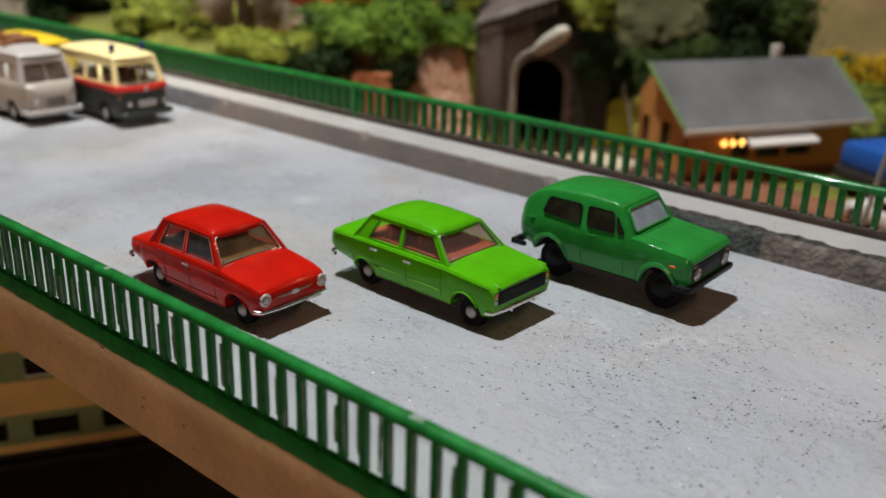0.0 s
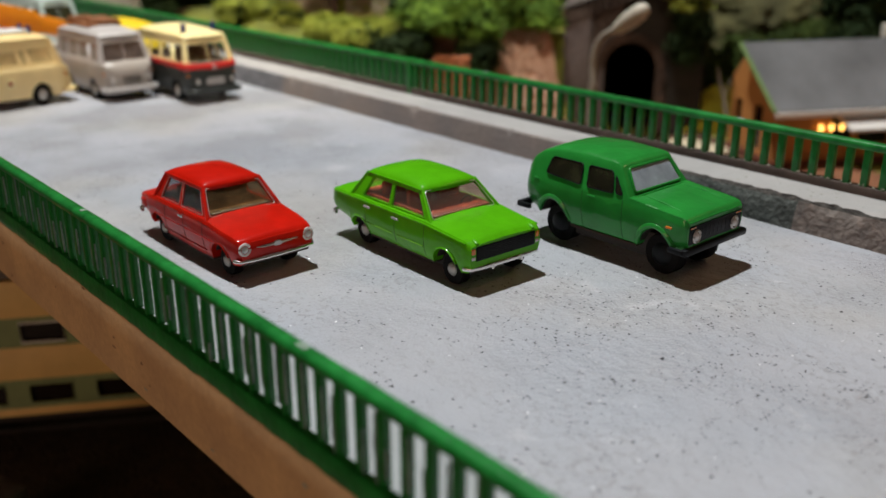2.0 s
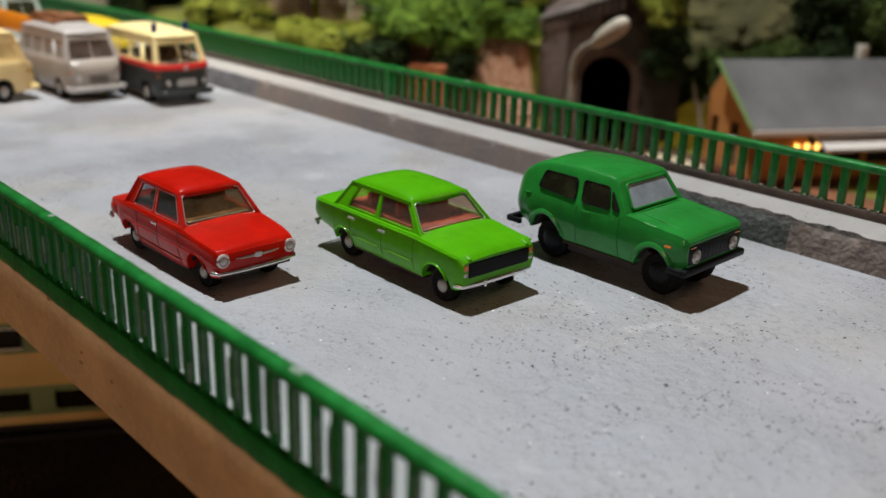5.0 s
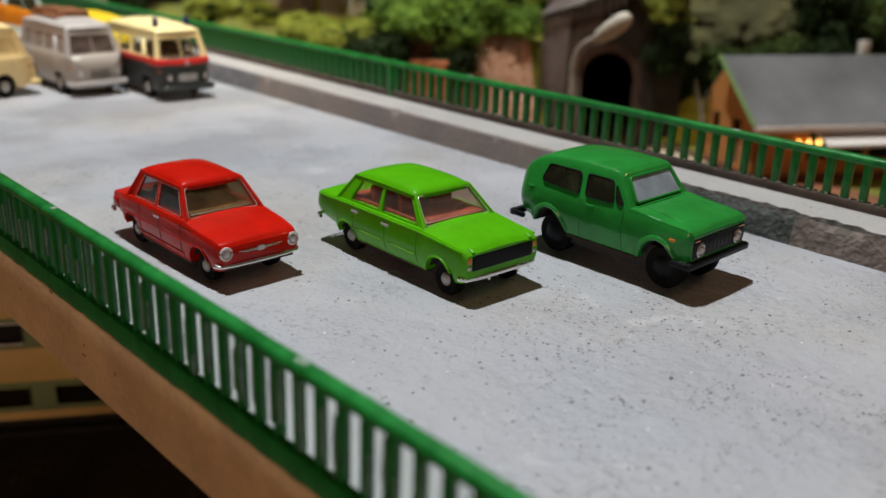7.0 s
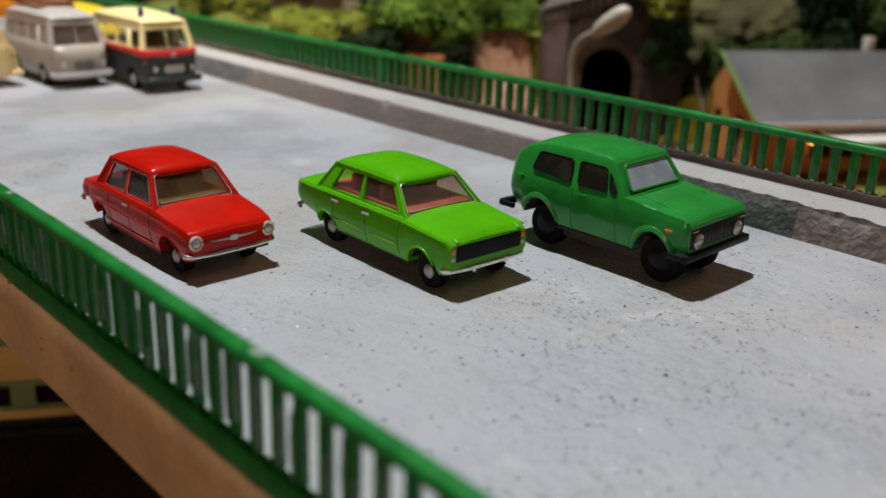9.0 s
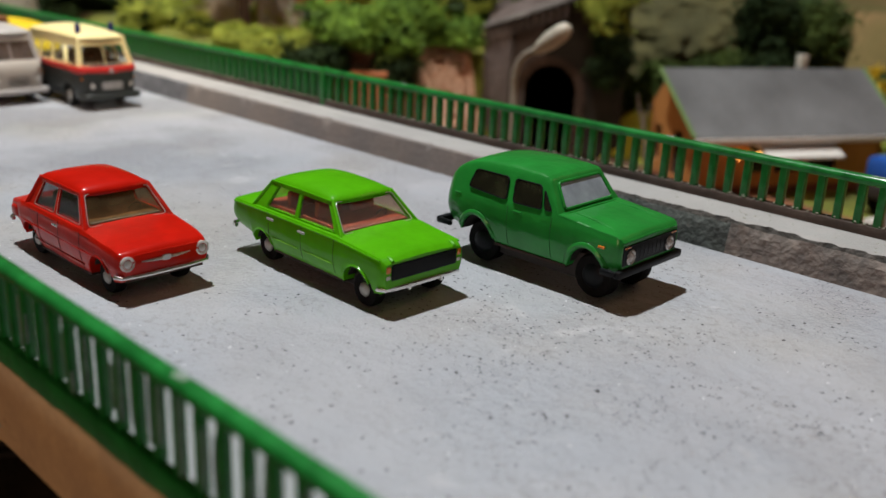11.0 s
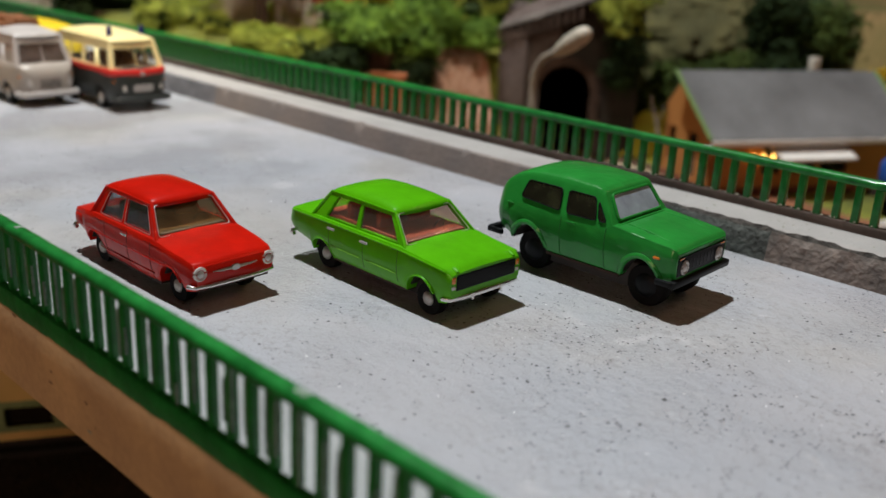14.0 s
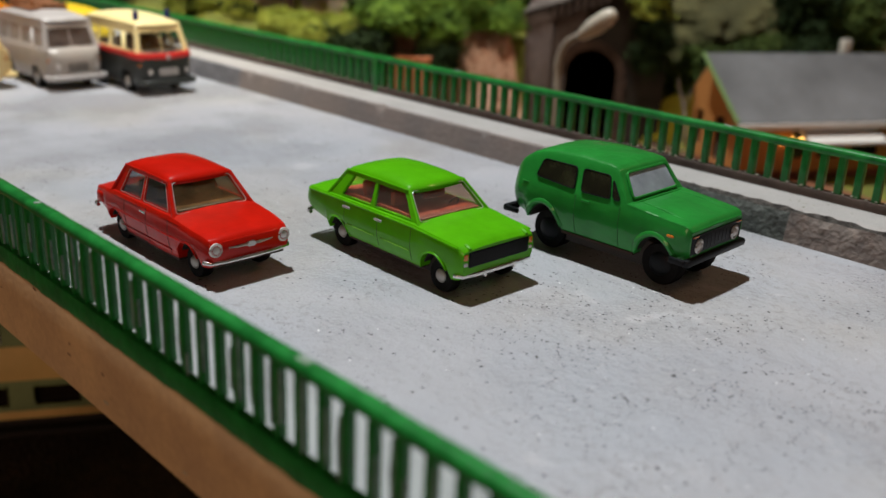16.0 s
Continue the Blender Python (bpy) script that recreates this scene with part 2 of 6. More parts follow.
brushed_on(RED, 0.42, 0.07, 2.6, 0.018)
brushed_on(LIME, 0.36, 0.07, 2.6, 0.016)
brushed_on(GREEN, 0.50, 0.06, 2.8, 0.028)
CHROME = mat("chrome_foil", (0.86, 0.84, 0.82), 0.26, metal=1.0, var=0.1, scale=8)
BEZEL = mat("bright_bezel", (0.80, 0.75, 0.72), 0.3, metal=0.25, var=0.1, scale=8)
SILVER = mat("silver_paint", (0.62, 0.6, 0.58), 0.35, metal=0.6, var=0.12, scale=8)
RUBBER = mat("black_rubber", (0.008, 0.0075, 0.0075), 0.75, var=0.3, scale=6, bump=0.006, spec=0.15)
BLACK = mat("black_plastic", (0.0075, 0.009, 0.011), 0.4, var=0.2, scale=5, spec=0.16)
UNDER = mat("underbody_shade_brown", (0.045, 0.022, 0.014), 0.8)
SHADOWY = mat("chassis_shade_dark", (0.03, 0.024, 0.02), 0.7)
HUB = mat("hub_grey", (0.5, 0.48, 0.45), 0.4, metal=0.4)
GLASS = clear_glass("window_clear")
SMOKE = clear_glass("window_smoke", (0.3, 0.31, 0.34), 0.05, 0.9)
AMBERGLASS = clear_glass("window_amber", (0.60, 0.44, 0.24), 0.04, 0.95, 0.5)
# Pale blue-grey body colour stands in for the bright reflection on this windscreen.
SHEENGLASS = clear_glass("window_painted_sheen", (0.50, 0.55, 0.66), 0.05, 0.35, 0.4)
HAZEGLASS = clear_glass("window_haze", (0.68, 0.58, 0.50), 0.03, 0.97)
CREAMPANE = clear_glass("window_cream", (0.82, 0.64, 0.32), 0.2, 0.25, 0.3)
GREYPANE = clear_glass("window_grey", (0.36, 0.32, 0.29), 0.15, 0.2, 0.3)
BROWNPANE = clear_glass("window_brown", (0.22, 0.17, 0.15), 0.06, 0.6, 0.5)
DARKGLASS = mat("window_dark", (0.06, 0.062, 0.032), 0.1, var=0.5, scale=1.8, coat=0.3, alt=(0.012, 0.010, 0.008))
LAMPGLASS = mat("lamp_lens", (0.72, 0.7, 0.68), 0.12, var=0.15, scale=14, coat=0.6)
AMBER = mat("amber_lens", (0.75, 0.22, 0.02), 0.2, coat=0.5)
REDLENS = mat("red_lens", (0.5, 0.02, 0.01), 0.2, coat=0.5)
SEATRED = mat("seat_red", (0.30, 0.052, 0.02), 0.5, var=0.15)
DASHRED = mat("dashboard_red", (0.17, 0.04, 0.02), 0.5, var=0.15)
SEATTAN = mat("seat_tan", (0.15, 0.078, 0.026), 0.5, var=0.2)
SEATDARK = mat("seat_dark", (0.07, 0.06, 0.055), 0.55, var=0.2)
CREAM = mat("cream_plastic", (0.95, 0.74, 0.36), 0.35, var=0.06, scale=1.5)
CREAMLT = mat("pale_cream_plastic", (0.95, 0.82, 0.42), 0.35, var=0.06, scale=1.5)
GREYVAN = mat("grey_plastic", (0.40, 0.365, 0.335), 0.35, var=0.08, scale=1.5)
GREYLT = mat("pale_grey_plastic", (0.5, 0.48, 0.48), 0.35, var=0.08)
DARKGREY = mat("anthracite_plastic", (0.026, 0.031, 0.029), 0.4, var=0.1)
REDBAND = mat("red_band_paint", (0.62, 0.02, 0.015), 0.35)
BLUELENS = mat("blue_beacon", (0.015, 0.02, 0.16), 0.25, coat=0.5)
WHITE = mat("white_paint", (0.78, 0.76, 0.72), 0.5, var=0.06)
ORANGE = mat("orange_plastic", (1.0, 0.33, 0.015), 0.4, var=0.06)
ORANGERED = mat("orange_red_plastic", (0.7, 0.1, 0.015), 0.4, var=0.06)
YELLOW = mat("yellow_plastic", (0.75, 0.53, 0.02), 0.4, var=0.06)
PALEBLUE = mat("pale_blue_plastic", (0.55, 0.68, 0.66), 0.3, var=0.06)
RACKWOOD = mat("rack_load_brown", (0.30, 0.12, 0.045), 0.6, var=0.3, scale=3)
ROOFTIN = mat("roof_felt_grey", (0.235, 0.245, 0.255), 0.55, var=0.4, scale=0.28, bump=0.006, grain=12)
HOUSEWALL = mat("ochre_render", (0.52, 0.22, 0.055), 0.75, var=0.15, scale=0.7, bump=0.008)
HOUSEBASE = mat("red_brick_plinth", (0.24, 0.08, 0.045), 0.8, var=0.25, scale=3)
WINDARK = mat("dark_window", (0.02, 0.014, 0.01), 0.15, var=0.3)
TRIMGREEN = mat("trim_green", (0.16, 0.26, 0.08), 0.6)
STONE = mat("portal_stone", (0.16, 0.125, 0.12), 0.85, var=0.4, scale=0.8, bump=0.05, grain=5, alt=(0.075, 0.05, 0.045))
STONELT = mat("portal_coping", (0.30, 0.28, 0.27), 0.8, var=0.45, scale=0.9, bump=0.05, grain=5, alt=(0.07, 0.052, 0.048))
PINKROCK = mat("pink_stonework", (0.84, 0.56, 0.43), 0.85, var=0.35, scale=1.3, bump=0.09, grain=4, alt=(0.60, 0.29, 0.18))
BRICKRED = mat("orange_brick", (0.58, 0.2, 0.09), 0.85, var=0.3, scale=2, bump=0.03, grain=6)
ROCK = mat("mossy_rock", (0.175, 0.155, 0.055), 0.95, var=0.3, scale=0.22, bump=0.06, grain=3, alt=(0.072, 0.068, 0.024))
PALEROCK = mat("pale_rock", (0.72, 0.64, 0.5), 0.9, var=0.4, scale=0.6, bump=0.06, grain=4, alt=(0.46, 0.38, 0.25))
# Near-black base colour puts the tunnel's unlit depth into its lining.
TUNNELSHADE = mat("tunnel_shade_black", (0.003, 0.0025, 0.002), 1.0, spec=0.0)
GRASS = mat("grass_flock", (0.40, 0.41, 0.05), 0.95, var=0.4, scale=0.35, bump=0.08, grain=7, alt=(0.11, 0.13, 0.025))
FLOCKYELLOW = mat("flock_yellow_green", (0.74, 0.70, 0.055), 0.95, var=0.3, scale=0.6, bump=0.07, grain=8, alt=(0.46, 0.47, 0.045))
EARTH = mat("earth_brown", (0.15, 0.085, 0.04), 0.95, var=0.4, scale=0.5, bump=0.06, grain=6)
BALLAST = mat("ballast_dark", (0.06, 0.036, 0.022), 0.95, var=0.5, scale=2, bump=0.1, grain=6)
BARK = mat("bark_brown", (0.06, 0.03, 0.015), 0.9, var=0.3, scale=3, bump=0.04, grain=8)


def leafy(name, light, dark):
    m = mat(name, light, 0.85, var=0.35, scale=1.1, grain=12, alt=dark)
    m.node_tree.nodes["Principled BSDF"].inputs["Specular IOR Level"].default_value = 0.2
    return m


LEAFMID = leafy("foliage_mid", (0.27, 0.46, 0.06), (0.05, 0.12, 0.02))
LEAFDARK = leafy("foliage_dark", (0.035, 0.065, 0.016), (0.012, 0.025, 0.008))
LEAFLIME = leafy("foliage_lime", (0.62, 0.68, 0.12), (0.26, 0.34, 0.05))
LEAFYELLOW = leafy("foliage_yellow", (0.92, 0.6, 0.02), (0.6, 0.4, 0.03))
LEAFRUST = leafy("foliage_rust", (0.5, 0.22, 0.05), (0.12, 0.05, 0.015))
LEAFRED = leafy("foliage_red", (0.75, 0.11, 0.05), (0.4, 0.06, 0.03))
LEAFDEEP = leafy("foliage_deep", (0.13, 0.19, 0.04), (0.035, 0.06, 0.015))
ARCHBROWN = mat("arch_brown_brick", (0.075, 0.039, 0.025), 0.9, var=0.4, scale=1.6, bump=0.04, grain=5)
# Near-black stone: the shade on the portal's right half, put into the colour.
SHADESTONE = mat("shade_dark_stone", (0.030, 0.022, 0.016), 0.9, var=0.4, scale=1.0, bump=0.04, grain=5)
POLE = mat("lamp_post_grey", (0.30, 0.27, 0.23), 0.5)
LAMPWHITE = mat("lamp_head_white", (0.62, 0.58, 0.5), 0.45)
WALLPAINT = mat("hall_wall_paint", (0.2, 0.17, 0.14), 0.9, var=0.1, scale=0.05)
HALLFLOOR = mat("hall_floor", (0.16, 0.13, 0.11), 0.7, var=0.2, scale=0.05)
COACHCREAM = mat("coach_cream", (0.82, 0.54, 0.2), 0.5, var=0.12, scale=1.0)
COACHGREEN = mat("coach_green", (0.25, 0.31, 0.14), 0.5, var=0.15, scale=1.0)
BLUETARP = mat("blue_tarpaulin", (0.012, 0.10, 0.45), 0.5, var=0.15)


# ---- mesh helpers (all lengths in centimetres) ----
def mesh_of(name, bm, material, smooth=40.0):
    for v in bm.verts:
        v.co *= CM
    me = bpy.data.meshes.new(name)
    bmesh.ops.recalc_face_normals(bm, faces=bm.faces[:])
    if smooth:
        for f in bm.faces:
            f.smooth = True
    bm.to_mesh(me)
    bm.free()
    for one in material if isinstance(material, (list, tuple)) else [material]:
        me.materials.append(one)
    if smooth:
        me.set_sharp_from_angle(angle=radians(smooth))
    return me


def part(name, bm, material, parent=None, label="", smooth=40.0):
    ob = new(name, mesh_of(name, bm, material, smooth))
    if parent is not None:
        ob.parent = parent
    if label:
        tagged(ob, label)
    return ob


def thing(name, x, y, z, rz, label, category, group=""):
    ob = new(name)
    ob.empty_display_size = 0.005
    ob.matrix_world = pose(x * CM, y * CM, z * CM, 0, 0, rz)
    return tagged(ob, label, category, group)


def box(bm, lo, hi, bevel=0.0, seg=2):
    geo = bmesh.ops.create_cube(bm, size=1.0)["verts"]
    c = [(a + b) / 2 for a, b in zip(lo, hi)]
    s = [b - a for a, b in zip(lo, hi)]
    for v in geo:
        v.co = Vector((c[0] + v.co.x * s[0], c[1] + v.co.y * s[1], c[2] + v.co.z * s[2]))
    if bevel:
        edges = {e for v in geo for e in v.link_edges}
        bmesh.ops.bevel(bm, geom=list(edges), offset=bevel, segments=seg, profile=0.5, affect="EDGES")
    return bm


def boxes(*list_of):
    bm = bmesh.new()
    for b in list_of:
        box(bm, *b)
    return bm


def lathe(profile, axis="y", n=20, centre=(0, 0, 0)):
    """Profile of (radius, along) turned round an axis."""
    bm = bmesh.new()
    rings = []
    for r, a in profile:
        ring = []
        for k in range(n):
            t = 2 * math.pi * k / n
            p = (r * math.cos(t), a, r * math.sin(t)) if axis == "y" else (r * math.cos(t), r * math.sin(t), a) if axis == "z" else (a, r * math.cos(t), r * math.sin(t))
            ring.append(bm.verts.new([p[i] + centre[i] for i in range(3)]))
        rings.append(ring)
    for a, b in zip(rings, rings[1:]):
        for k in range(n):
            bm.faces.new((a[k], a[(k + 1) % n], b[(k + 1) % n], b[k]))
    bm.faces.new(rings[0])
    bm.faces.new(rings[-1])
    return bm


def tube(points, radius, n=8, closed=False):
    """A round bar along points; radius may be one number or one per point."""
    bm = bmesh.new()
    pts = [Vector(p) for p in points]
    rings = []
    for i, p in enumerate(pts):
        a = pts[i - 1] if i or closed else p
        b = pts[(i + 1) % len(pts)] if i + 1 < len(pts) or closed else p
        d = (b - a).normalized()
        side = d.cross(Vector((0, 0, 1)))
        side = side.normalized() if side.length > 1e-3 else Vector((1, 0, 0))
        up = side.cross(d).normalized()
        r = radius[i] if isinstance(radius, (list, tuple)) else radius
        rings.append([bm.verts.new(p + r * (math.cos(t) * side + math.sin(t) * up)) for t in [2 * math.pi * k / n for k in range(n)]])
    pairs = list(zip(rings, rings[1:])) + ([(rings[-1], rings[0])] if closed else [])
    for a, b in pairs:
        for k in range(n):
            bm.faces.new((a[k], a[(k + 1) % n], b[(k + 1) % n], b[k]))
    if not closed:
        bm.faces.new(rings[0])
        bm.faces.new(rings[-1])
    return bm


def grid_sheet(x0, x1, y0, y1, nx, ny, height, wide=None):
    """A sheet of nx by ny cells with z = height(x, y)."""
    bm = bmesh.new()
    vs = [[bm.verts.new((x0 + (x1 - x0) * i / nx, y0 + (y1 - y0) * j / ny, 0)) for j in range(ny + 1)] for i in range(nx + 1)]
    for row in vs:
        for v in row:
            v.co.z = height(v.co.x, v.co.y)
    for i in range(nx):
        for j in range(ny):
            bm.faces.new((vs[i][j], vs[i + 1][j], vs[i + 1][j + 1], vs[i][j + 1]))
    return bm


def curve_at(table, x):
    """Piecewise smooth value from a short table of (x, value)."""
    xs, ys = zip(*table)
    if x <= xs[0]:
        return ys[0]
    for (a, p), (b, q) in zip(table, table[1:]):
        if x <= b:
            t = (x - a) / (b - a)
            return p + (q - p) * t
    return ys[-1]


# ---- the hall that closes the place, and the terrain ----
def plain(name, lo, hi, material, label, bevel=0.0):
    return tagged(part(name, boxes((lo, hi, bevel)), material, None, label, smooth=0), kind="structure")


plain("floor", (-210, -205, -55), (120, 165, -50), HALLFLOOR, "dark worn hall floor")
plain("ceiling", (-210, -205, 175), (120, 165, 180), WALLPAINT, "plain painted hall ceiling")
plain("wall_west", (-210, -205, -50), (-205, 165, 175), WALLPAINT, "plain painted hall wall")
plain("wall_east", (115, -205, -50), (120, 165, 175), WALLPAINT, "plain painted hall wall")
plain("wall_south", (-205, -205, -50), (115, -200, 175), WALLPAINT, "plain painted hall wall")
plain("wall_north", (-205, 160, -50), (115, 165, 175), WALLPAINT, "plain painted hall wall")
plain("baseboard", (-130, 2, -50), (60, 120, -12.2), SOFFIT, "dark skirted base of the model layout")


def smooth_step(a, b, x):
    t = min(1.0, max(0.0, (x - a) / (b - a)))
    return t * t * (3 - 2 * t)


def ground(x, y):
    z = -10.5 + 6.3 * smooth_step(24, 29, y)
    edge = -29.6 + (y - 32.3) * (0.6 if y < 32.3 else 0.3)
    hill = smooth_step(edge - 0.5, edge - 1.7, x) * smooth_step(23.5, 26.5, y)
    hill *= smooth_step(-60, -53, x) * smooth_step(47, 43, y)
    z += hill * (0.7 - z + 0.02 * (-31 - x))
    back = smooth_step(58, 70, y)
    z += back * (2.2 - z) * smooth_step(-8, -22, x)
    z += smooth_step(46, 100, y) * (1.2 - z) * (1 - smooth_step(-8, -22, x))
    n = noise.noise(Vector((x * 0.23, y * 0.23, 0))) * 0.45 + noise.noise(Vector((x * 0.9, y * 0.9, 3))) * 0.12
    # track bed into the tunnel
    lx, ly = (x + 26.9) * 0.82 + (y - 39.4) * 0.57, (y - 39.4) * 0.82 - (x + 26.9) * 0.57
    bed = smooth_step(2.9, 1.9, abs(lx)) * smooth_step(-2.5, -0.5, ly) * smooth_step(11.5, 10, ly)
    z += n * smooth_step(23, 28, y)
    return z + bed * (-4.75 - z)


ground_ob = tagged(part("ground", grid_sheet(-128, 58, 3, 118, 186, 115, ground), [GRASS, EARTH, BALLAST, PATHCREAM, YARDBROWN], None, "green and brown flocked model terrain"), kind="structure")
for p in ground_ob.data.polygons:
    c = p.center / CM
    wild = noise.noise(Vector((c.x * 0.13, c.y * 0.13, 7)))
    if 27 < c.y < 47 and c.z > -5 and c.z < -3.6 and c.x > -28:
        p.material_index = 3 if c.y > 37.6 + 0.2 * (c.x + 24) and c.x < -20.6 and c.y < 40.4 else 4 if c.y < 41 and c.x > -20 else 0 if c.y > 41 else 1
        continue
    p.material_index = 2 if c.y < 24.5 else 1 if (wild > 0.25 and c.y > 42) or c.x < -50 or (c.y > 46 and c.x < -12) else 0

# painted board behind the far end of the layout
plain("backdrop", (-124, 24, -12), (-122, 110, 14), mat("backdrop_brown", (0.28, 0.20, 0.15), 0.9, var=0.2, scale=0.08), "plain brown painted backdrop board")

# ---- the bridge ----
X0, X1 = -100.0, 12.0
road = tagged(part("road", grid_sheet(X0, X1, 8.2, 19.8, 112, 12, lambda x, y: 0.0), ROAD, None, "grey painted roadway with dark pin holes and grit", smooth=0), kind="structure")
plain("bridge_deck", (X0, 7.02, -0.95), (X1, 21.6, -0.012), SOFFIT, "plain bridge deck slab under the roadway")


def kerb(name, y_face, y_back, top, label, step=0.08, paint=None):
    """A pavement strip with a chipped, rough, slightly leaning kerb face towards the road."""
    bm = bmesh.new()
    toward = 1 if y_back > y_face else -1
    cols = int((X1 - X0) / step)
    rows = []
    for i in range(cols + 1):
        x = X0 + (X1 - X0) * i / cols
        worn = smooth_step(-13, -9.5, x) if step < 0.2 else 0
        chip = max(0.0, noise.noise(Vector((x * 2.1, 0, 1))) - 0.12 + 0.3 * worn) * (0.22 + 0.2 * worn) + (0.03 + 0.05 * worn) * noise.noise(Vector((x * 7, 0, 5)))
        lean = 0.10 + 0.03 * noise.noise(Vector((x * 0.5, 4, 0)))
        foot = 0.015 * noise.noise(Vector((x * 1.3, 9, 0)))
        mid = 0.05 * noise.noise(Vector((x * 3.3, 2, 2)))
        pts = [(y_face + toward * foot, 0.0), (y_face + toward * (lean * 0.35 + mid * 0.5), top * 0.35), (y_face + toward * (lean * 0.7 - mid * 0.4), top * 0.7),
               (y_face + toward * (lean + chip * 0.6), top - 0.04 - chip * 0.35), (y_face + toward * (lean + 0.06 + chip), top), (y_back, top)]
        rows.append([bm.verts.new((x, a, b)) for a, b in pts])
    for a, b in zip(rows, rows[1:]):
        for k in range(5):
            f = bm.faces.new((a[k], b[k], b[k + 1], a[k + 1]))
            mx = a[0].co.x
            f.material_index = 0 if k == 4 else 4 if k == 3 and mx > -11 else 2 if mx < -28 else 3 if -10.2 < mx < -7.16 else 5 if mx > -7.2 else 1
    return tagged(part(name, bm, [paint or PAVE, KERB, KERBBLUE, KERBDARK, CRUMBLE, KERBROUGH], None, label, smooth=35), kind="structure")


kerb("pavement_far", 19.80, 21.15, 0.68, "pale grey raised pavement with a rough chipped dark kerb")
kerb("pavement_near", 8.22, 6.95, 0.45, "pale grey raised pavement behind the near railing", 0.5, PAVENEAR)
# boards along both edges of the deck, and the piers
fascia = tagged(part("fascia", boxes(((X0, 6.755, -1.06), (X1, 6.99, 0.255), 0.01), ((X0, 6.755, 0.25), (X1, 6.763, 0.30))), FASCIA, None, "tan painted board along the edge of the bridge"), kind="structure")
plain("fascia_far", (X0, 21.6, -1.06), (X1, 21.8, 0.66), FASCIA, "tan painted board along the far edge of the bridge")
for xx in (-58, 10):
    plain("bridge_pier", (xx - 1.2, 8.5, -12), (xx + 1.2, 20.5, -0.95), STONE, "plain dark bridge pier")


def railing(name, y, z0, base, z1, thick, label, base_mat, posts, flecks, films=None, slim=0.08, foot=(0.12, 0.12), grip=0.12):
    """Cast railing: base beam, flat uprights and a rounded hand rail."""
    rail = thing(name, 0, y, z0, 0, label, "railing")
    tagged(rail, kind="structure")
    h = z1 - z0
    part("bottom_beam", boxes(((X0, -foot[0], 0), (X1, foot[1], base), 0.02)), base_mat, rail)
    top = bmesh.new()
    n = 224
    rings = []
    for i in range(n + 1):
        x = X0 + (X1 - X0) * i / n
        w = 0.008 * noise.noise(Vector((x * 1.7, y, 0)))
        ring = [(-grip, -0.03), (-grip, -0.12), (-grip * 0.6, -0.165), (grip * 0.6, -0.165), (grip, -0.12), (grip, -0.03), (grip * 0.55, 0.02 + w), (-grip * 0.55, 0.02 + w)]
        rings.append([top.verts.new((x, a + w, h - 0.02 + b)) for a, b in ring])
    for a, b in zip(rings, rings[1:]):
        for k in range(8):
            top.faces.new((a[k], b[k], b[(k + 1) % 8], a[(k + 1) % 8]))
    part("hand_rail", top, RAIL, rail, smooth=60)
    bar = boxes(((-slim, -thick / 2, base - 0.02), (slim, thick / 2, h - 0.15), 0.02))
    me = mesh_of("baluster", bar, RAIL)
    pitch = 0.405
    count = int((5.0 - -96.0) / pitch)
    for k in range(count):
        ob = new("baluster", me)
        ob.parent = rail
        ob.location = ((5.0 - k * pitch + 0.012 * noise.noise(Vector((k * 1.7, y, 0)))) * CM, 0, 0)
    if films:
        # Dark green sheets that close most gaps of the given stretch.
        film = mesh_of("gap_fill", boxes(((-0.125, -0.03, base - 0.02), (0.125, 0.03, h - 0.14))), RAILWEB)
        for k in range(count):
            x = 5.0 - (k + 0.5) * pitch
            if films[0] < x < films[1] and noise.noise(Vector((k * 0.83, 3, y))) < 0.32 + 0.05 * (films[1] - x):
                ob = new("gap_fill", film)
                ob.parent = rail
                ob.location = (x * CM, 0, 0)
    for px in posts:
        part("post", boxes(((px - 0.09, -thick * 0.8, 0), (px + 0.10, thick * 0.8, h + 0.02), 0.03)), RAIL, rail)
    for px, w in flecks:
        part("chip", boxes(((px, -0.06, h - 0.012), (px + w, 0.05, h + 0.008), 0.006)), CHIP, rail, "pale chipped paint on the rail")
    return rail


rail_far = railing("railing_far", 21.25, 0.68, 0.20, 1.86, 0.16, "green painted model bridge railing on a brown base", BASEBEAM, (-22.0, -45.5), ((-18.5, 0.25), (-9.6, 0.2), (-5.0, 0.3)), (-75, -22.2))
rail_near = railing("railing_near", 6.87, 0.26, 0.34, 1.74, 0.125, "glossy green painted model bridge railing with pale strips in its gaps", RAIL, (), ((-6.35, 0.2), (-13.2, 0.1)), None, 0.056, (0.112, 0.03), 0.11)


